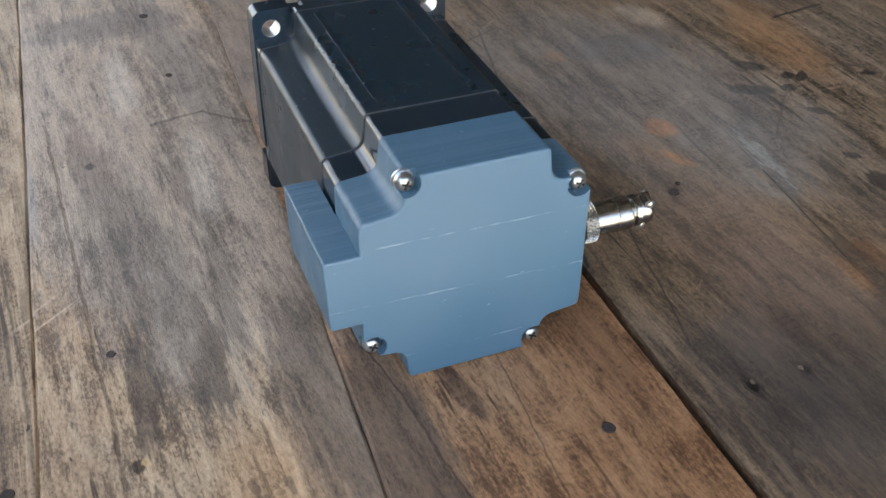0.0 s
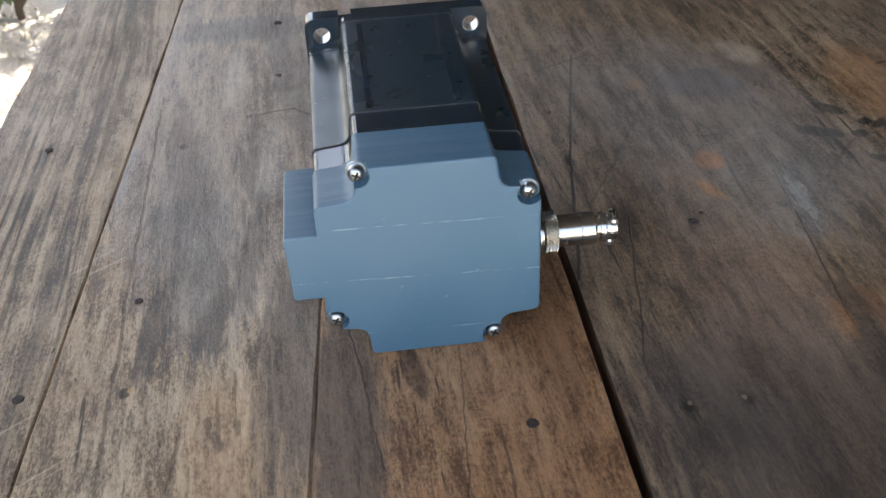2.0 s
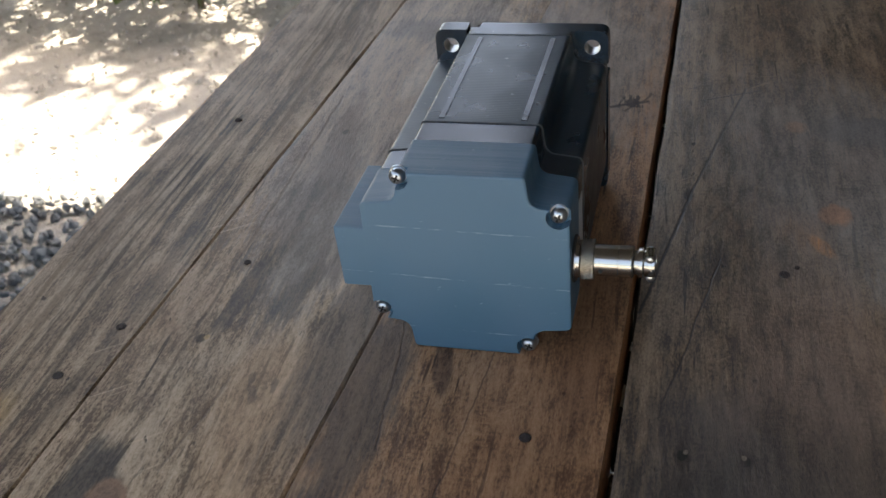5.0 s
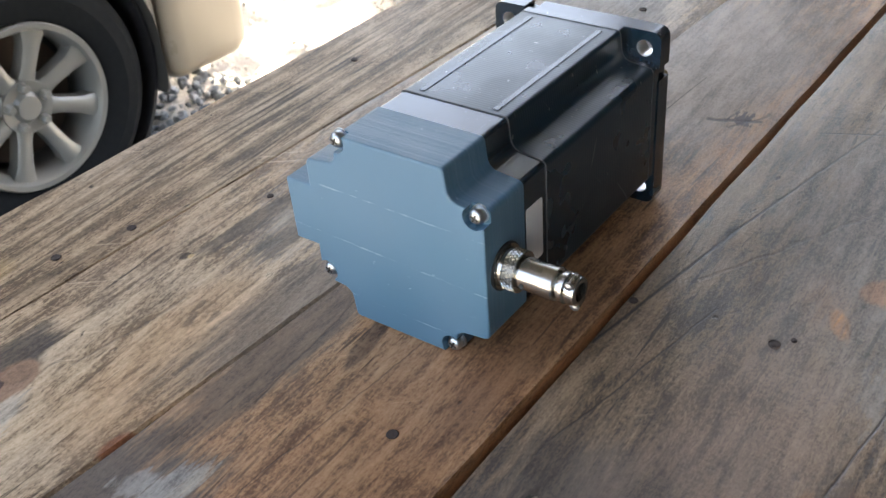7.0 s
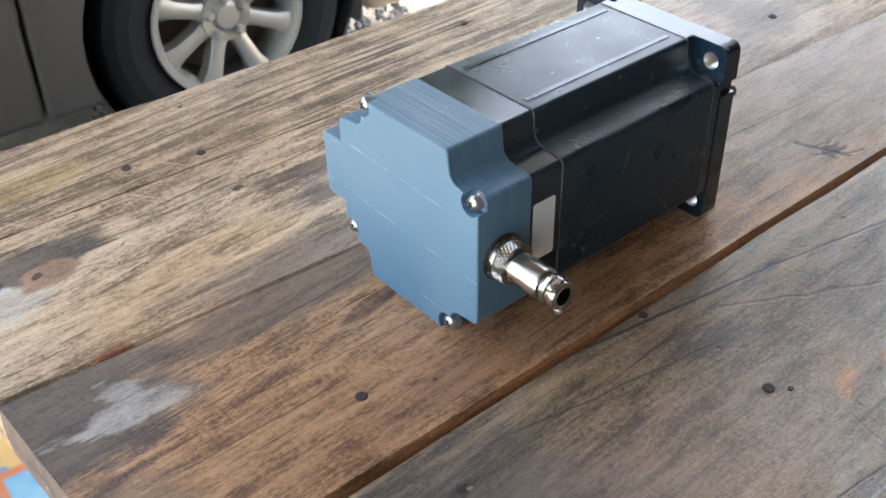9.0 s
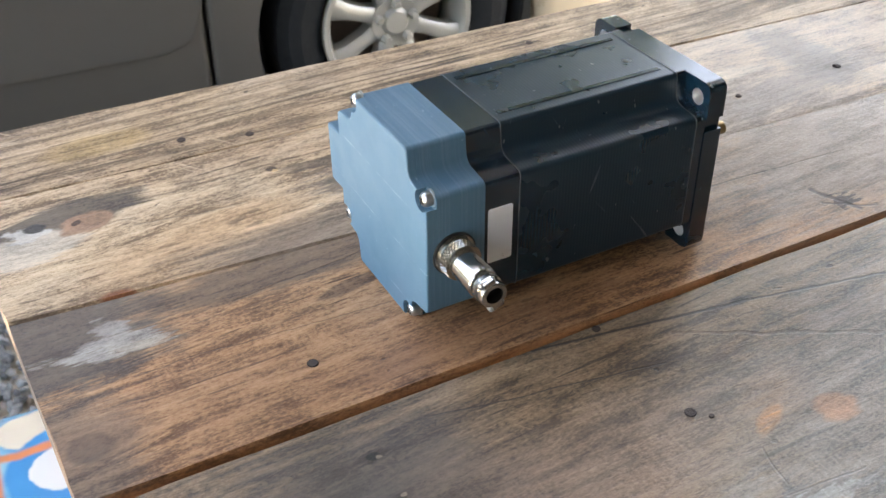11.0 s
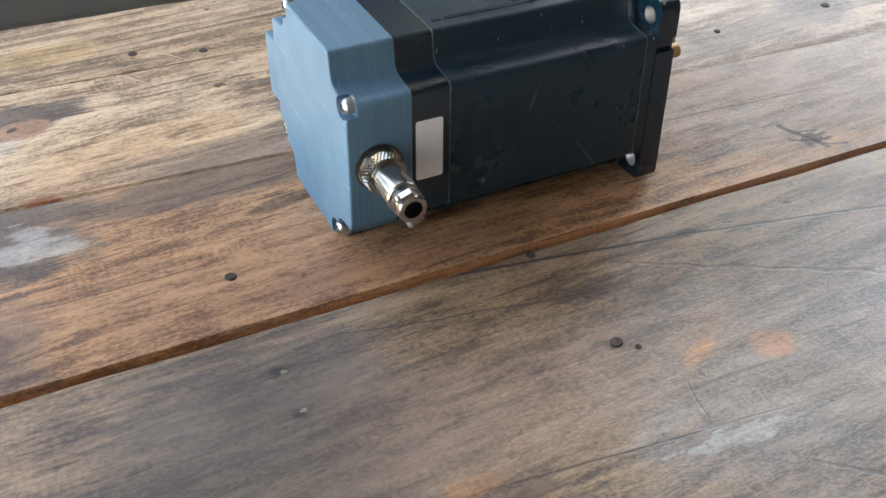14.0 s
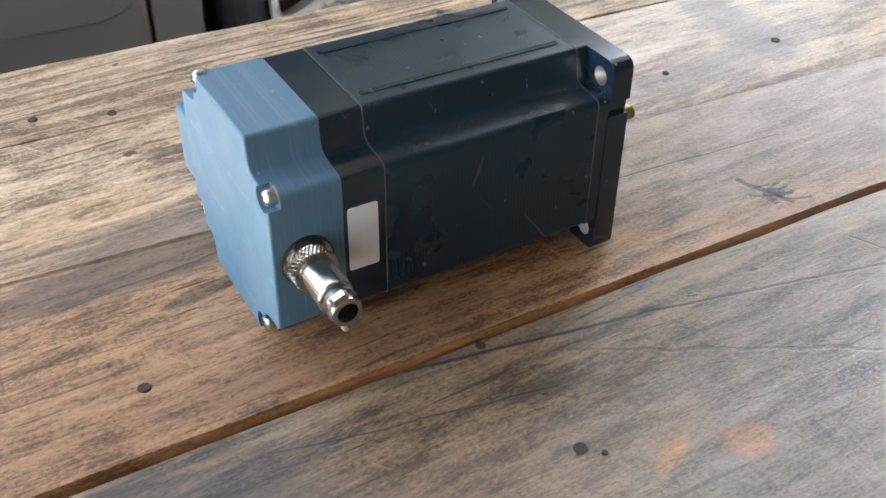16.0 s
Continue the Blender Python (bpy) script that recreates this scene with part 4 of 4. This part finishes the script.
# Added out of view; its dense crown keeps bright sky off the motor's top.
plant("tree", -4.6, 2.0, 5.0, 1.9, 9000, 0.15, "unseen leafy tree added to block sky reflected in the motor", "tree", 21, 0.08)


# ---- unseen shelter, added to block and shape the light ----
ROOF_Z, ROOF_Y, ROOF_X = 2.4, 2.05, -2.0
# Out of view; its edges are set by where shade and sky should fall.
roof = part("ceiling", box(ROOF_X, 1.6, -2.8, ROOF_Y, ROOF_Z, ROOF_Z + 0.05), ROOFING, None)
tagged(roof, "plain unseen roof sheet, sized to shade the table and gravel", "roof", kind="structure")
# Added walls, never in view: they cut side light and darken reflections.
for nm, b in (("unseen_wall_east", (1.5, 1.6, -2.8, 1.7, GROUND, ROOF_Z)), ("unseen_wall_north", (-0.2, 1.498, 1.6, 1.7, GROUND, ROOF_Z))):
    tagged(part(nm, box(*b), PLASTER if nm == "unseen_wall_north" else PALE_WALL, None), "plain unseen wall added to block light and darken reflections", "wall", kind="structure")


# ---- the car ----
CAR_AT = pose(-1.70, 0.74, GROUND, 0, 0, -5)     # x: outwards, y: along the car, z: up, at the wheel's centre
car = tagged(empty("car", CAR_AT), "parked grey-brown car with silver alloy wheel on gravel", "car")
HUB, RIM, TYRE_R = 0.295, 0.183, 0.295


def arch_panel(y0, y1, z0, z1, x0, x1, radius):
    bm = box(x0, x1, y0, y1, z0, z1, 0.012, 3)
    tool = turned([(-0.6, 0), (-0.6, radius), (0.6, radius), (0.6, 0)], Matrix.Translation((0, 0, HUB + 0.01)), 48)
    return cut(bm, [tool])


part("rear_quarter", arch_panel(-0.432, 0.335, 0.2, 1.0, -0.25, 0.055, 0.335), CAR_PAINT, car, "", 30)
part("bumper", cut(box(-1.6, 0.06, 0.338, 0.60, 0.2, 0.6, 0.06, 5), [turned([(-0.6, 0), (-0.6, 0.335), (0.6, 0.335), (0.6, 0)], Matrix.Translation((0, 0, HUB + 0.01)), 48)]), BUMPER, car, "beige painted bumper", 20)
part("tailgate", box(-1.55, 0.03, 0.34, 0.56, 0.602, 1.0, 0.05, 4), CAR_PAINT, car, "", 20)
part("wheel_well", turned([(-0.26, 0), (-0.26, 0.33), (0.02, 0.332), (0.02, 0.325), (-0.25, 0.32), (-0.25, 0)], Matrix.Translation((0, 0, HUB + 0.01)), 40), CAR_TRIM, car, "dark wheel well", 40)
door_outline = rounded([(-1.45, 0.335, 0.02), (-0.53, 0.335, 0.0), (-0.47, 0.355, 0.05), (-0.44, 0.43, 0.03), (-0.44, 1.0, 0.01), (-1.45, 1.0, 0.01)], 5)
bm = bmesh.new()
a = [bm.verts.new((0.056, p.x, p.y)) for p in door_outline]
b = [bm.verts.new((-0.03, p.x, p.y)) for p in door_outline]
fr = bm.faces.new(a)
bm.faces.new(b[::-1])
for i in range(len(a)):
    bm.faces.new((a[i], b[i], b[(i + 1) % len(a)], a[(i + 1) % len(a)]))
bmesh.ops.recalc_face_normals(bm, faces=bm.faces[:])
bmesh.ops.bevel(bm, geom=list(fr.edges), offset=0.006, segments=2, affect="EDGES")
part("door", bm, CAR_PAINT, car, "dull grey-brown door panel", 30)
part("sill", box(-0.12, 0.047, -1.5, -0.434, 0.19, 0.62, 0.02, 3), CAR_PAINT, car, "", 30)
part("underbody", box(-1.5, -0.07, -3.2, 0.3, 0.2, 1.05, 0.05), CAR_TRIM, car, "dark underbody")
part("body_front", box(-1.55, 0.05, -3.4, -1.455, 0.2, 1.0, 0.1, 4), CAR_PAINT, car, "", 30)
# Car top out of view; made extra tall and dark to block reflected sky.
part("greenhouse", box(-1.5, -0.04, -2.6, 0.5, 1.0, 2.08, 0.09, 4), CAR_TRIM, car, "dark unseen windows and roof, raised to block reflected sky", 30)

wheel_tyre = turned([(-0.18, RIM - 0.01), (-0.18, 0.25), (-0.165, 0.285), (-0.14, TYRE_R), (-0.03, TYRE_R), (0.0, 0.285), (0.016, 0.262), (0.02, 0.235), (0.012, 0.205), (0.004, RIM + 0.002), (-0.01, RIM - 0.004)], Matrix.Translation((0.02, 0, HUB)), 64)
wheel = part("wheel", wheel_tyre, TYRE, car, "black rubber tyre", 20)
rim = [turned([(-0.17, RIM - 0.012), (-0.005, RIM - 0.012), (0.006, RIM - 0.008), (0.012, RIM), (0.018, RIM - 0.003), (0.016, RIM - 0.014), (-0.02, RIM - 0.03), (-0.17, RIM - 0.02)], None, 64),
       turned([(-0.03, 0), (-0.03, 0.062), (-0.004, 0.058), (-0.006, 0.045), (-0.008, 0.034), (0.0, 0.029), (0.003, 0.026), (0.004, 0.0)], None, 40)]
for k in range(8):
    spoke = bmesh.new()
    for r, half, x in ((0.04, 0.022, -0.01), (0.08, 0.0165, -0.003), (0.13, 0.0185, 0.004), (0.172, 0.03, 0.005)):
        for s in (-1, 1):
            spoke.verts.new((x - 0.006, s * half, r))
        for s in (-1, 1):
            spoke.verts.new((x, s * half * 0.6, r))
        for s in (-1, 1):
            spoke.verts.new((x - 0.04, s * half, r))
    spoke.verts.ensure_lookup_table()
    v = spoke.verts
    order = [4, 0, 2, 3, 1, 5]
    for i in range(3):
        for p, q in zip(order, order[1:] + order[:1]):
            spoke.faces.new((v[6 * i + p], v[6 * i + q], v[6 * i + 6 + q], v[6 * i + 6 + p]))
    bmesh.ops.recalc_face_normals(spoke, faces=spoke.faces[:])
    spoke.transform(Matrix.Rotation(radians(45 * k + 24), 4, "X"))
    rim.append(spoke)
bm = joined(*rim)
bm.transform(Matrix.Translation((0.02, 0, HUB)))
alloy = part("rim", bm, SILVER_RIM, wheel, "silver eight-spoke alloy rim", 40)
part("brake", turned([(-0.1, 0), (-0.1, 0.14), (-0.07, 0.14), (-0.07, 0)], Matrix.Translation((0.02, 0, HUB)), 40), IRON, wheel, "dark brake drum", 40)
for k in range(5):
    a = radians(72 * k + 18)
    part("lug_nut", turned([(-0.004, 0.0125), (0.008, 0.011), (0.014, 0.008), (0.014, 0)], Matrix.Translation((0.02, 0.045 * math.cos(a), HUB + 0.045 * math.sin(a))), 6), SILVER_RIM, wheel, "grey wheel nut")


# ---- printed bag on the gravel ----
m = Nodes("printed film")
col = m.mix(m.span(m.noise(m.co, 7, 2), 0.4, 0.6), (0.06, 0.24, 0.42), (0.2, 0.4, 0.5))
for place, colour in (((-0.17, -0.02, 0.05, 0.09, 0, 0.1, 0.15), (0.5, 0.46, 0.38)), ((-0.06, -0.02, 0.09, 0.08, 0, 0.1, 0.1), (0.03, 0.2, 0.42)), ((-0.06, -0.02, 0.045, 0.045, 0, 0.1, 0.2), (0.5, 0.52, 0.52)), ((-0.18, 0.14, 0.07, 0.06, 0, 0.1, 0.4), (0.55, 0.38, 0.16)), ((-0.02, -0.2, 0.09, 0.07, 0, 0.1, 0.3), (0.55, 0.34, 0.05)), ((0.1, 0.1, 0.1, 0.1, 0, 0.1, 0.3), (0.5, 0.52, 0.55)), ((-0.2, -0.22, 0.06, 0.05, 0, 0.1, 0.3), (0.5, 0.5, 0.52))):
    col = m.mix(m.blot(*place), col, colour)
for s in ((-0.115, -0.3, -0.115, 0.3, 0.013, 0.004), (-0.25, -0.11, 0.25, -0.115, 0.013, 0.004), (-0.25, 0.08, 0.25, 0.07, 0.01, 0.003)):
    col = m.mix(m.stroke(*s), col, (0.5, 0.18, 0.08))
m.set(Base_Color=col, Roughness=0.3)
bm = bmesh.new()
nx, ny = 20, 24
gridv = [[bm.verts.new((-0.25 + 0.5 * i / nx, -0.3 + 0.6 * j / ny, 0.05 * (max(0.0, 1 - abs(2 * i / nx - 1) ** 6) * max(0.0, 1 - abs(2 * j / ny - 1) ** 6)) ** 0.5 + 0.006 * noise.noise((i * 0.5, j * 0.5, 2)) + 0.012)) for i in range(nx + 1)] for j in range(ny + 1)]
for j in range(ny):
    for i in range(nx):
        bm.faces.new((gridv[j][i], gridv[j][i + 1], gridv[j + 1][i + 1], gridv[j + 1][i]))
edge = [e for e in bm.edges if len(e.link_faces) == 1]
low = bmesh.ops.extrude_edge_only(bm, edges=edge)
for v in [g for g in low["geom"] if isinstance(g, bmesh.types.BMVert)]:
    v.co.z = -0.002
bag = part("printed_bag", bm, m.mat, None, smooth=50)
part("sealed_edge", box(-0.262, -0.249, -0.3, 0.3, 0.001, 0.006, 0.001), plain("white film edge", (0.7, 0.7, 0.7), 0.4, 0.1, 30), bag, "white sealed edge")
part("sealed_edge", box(-0.248, 0.25, 0.3005, 0.312, 0.001, 0.006, 0.001), bpy.data.materials["white film edge"], bag, "white sealed edge")
bag.matrix_world = pose(-0.875, -0.24, GROUND + 0.005, 0, 0, -6)
tagged(bag, "plastic bag printed in blue, orange and yellow lying on gravel", "bag")
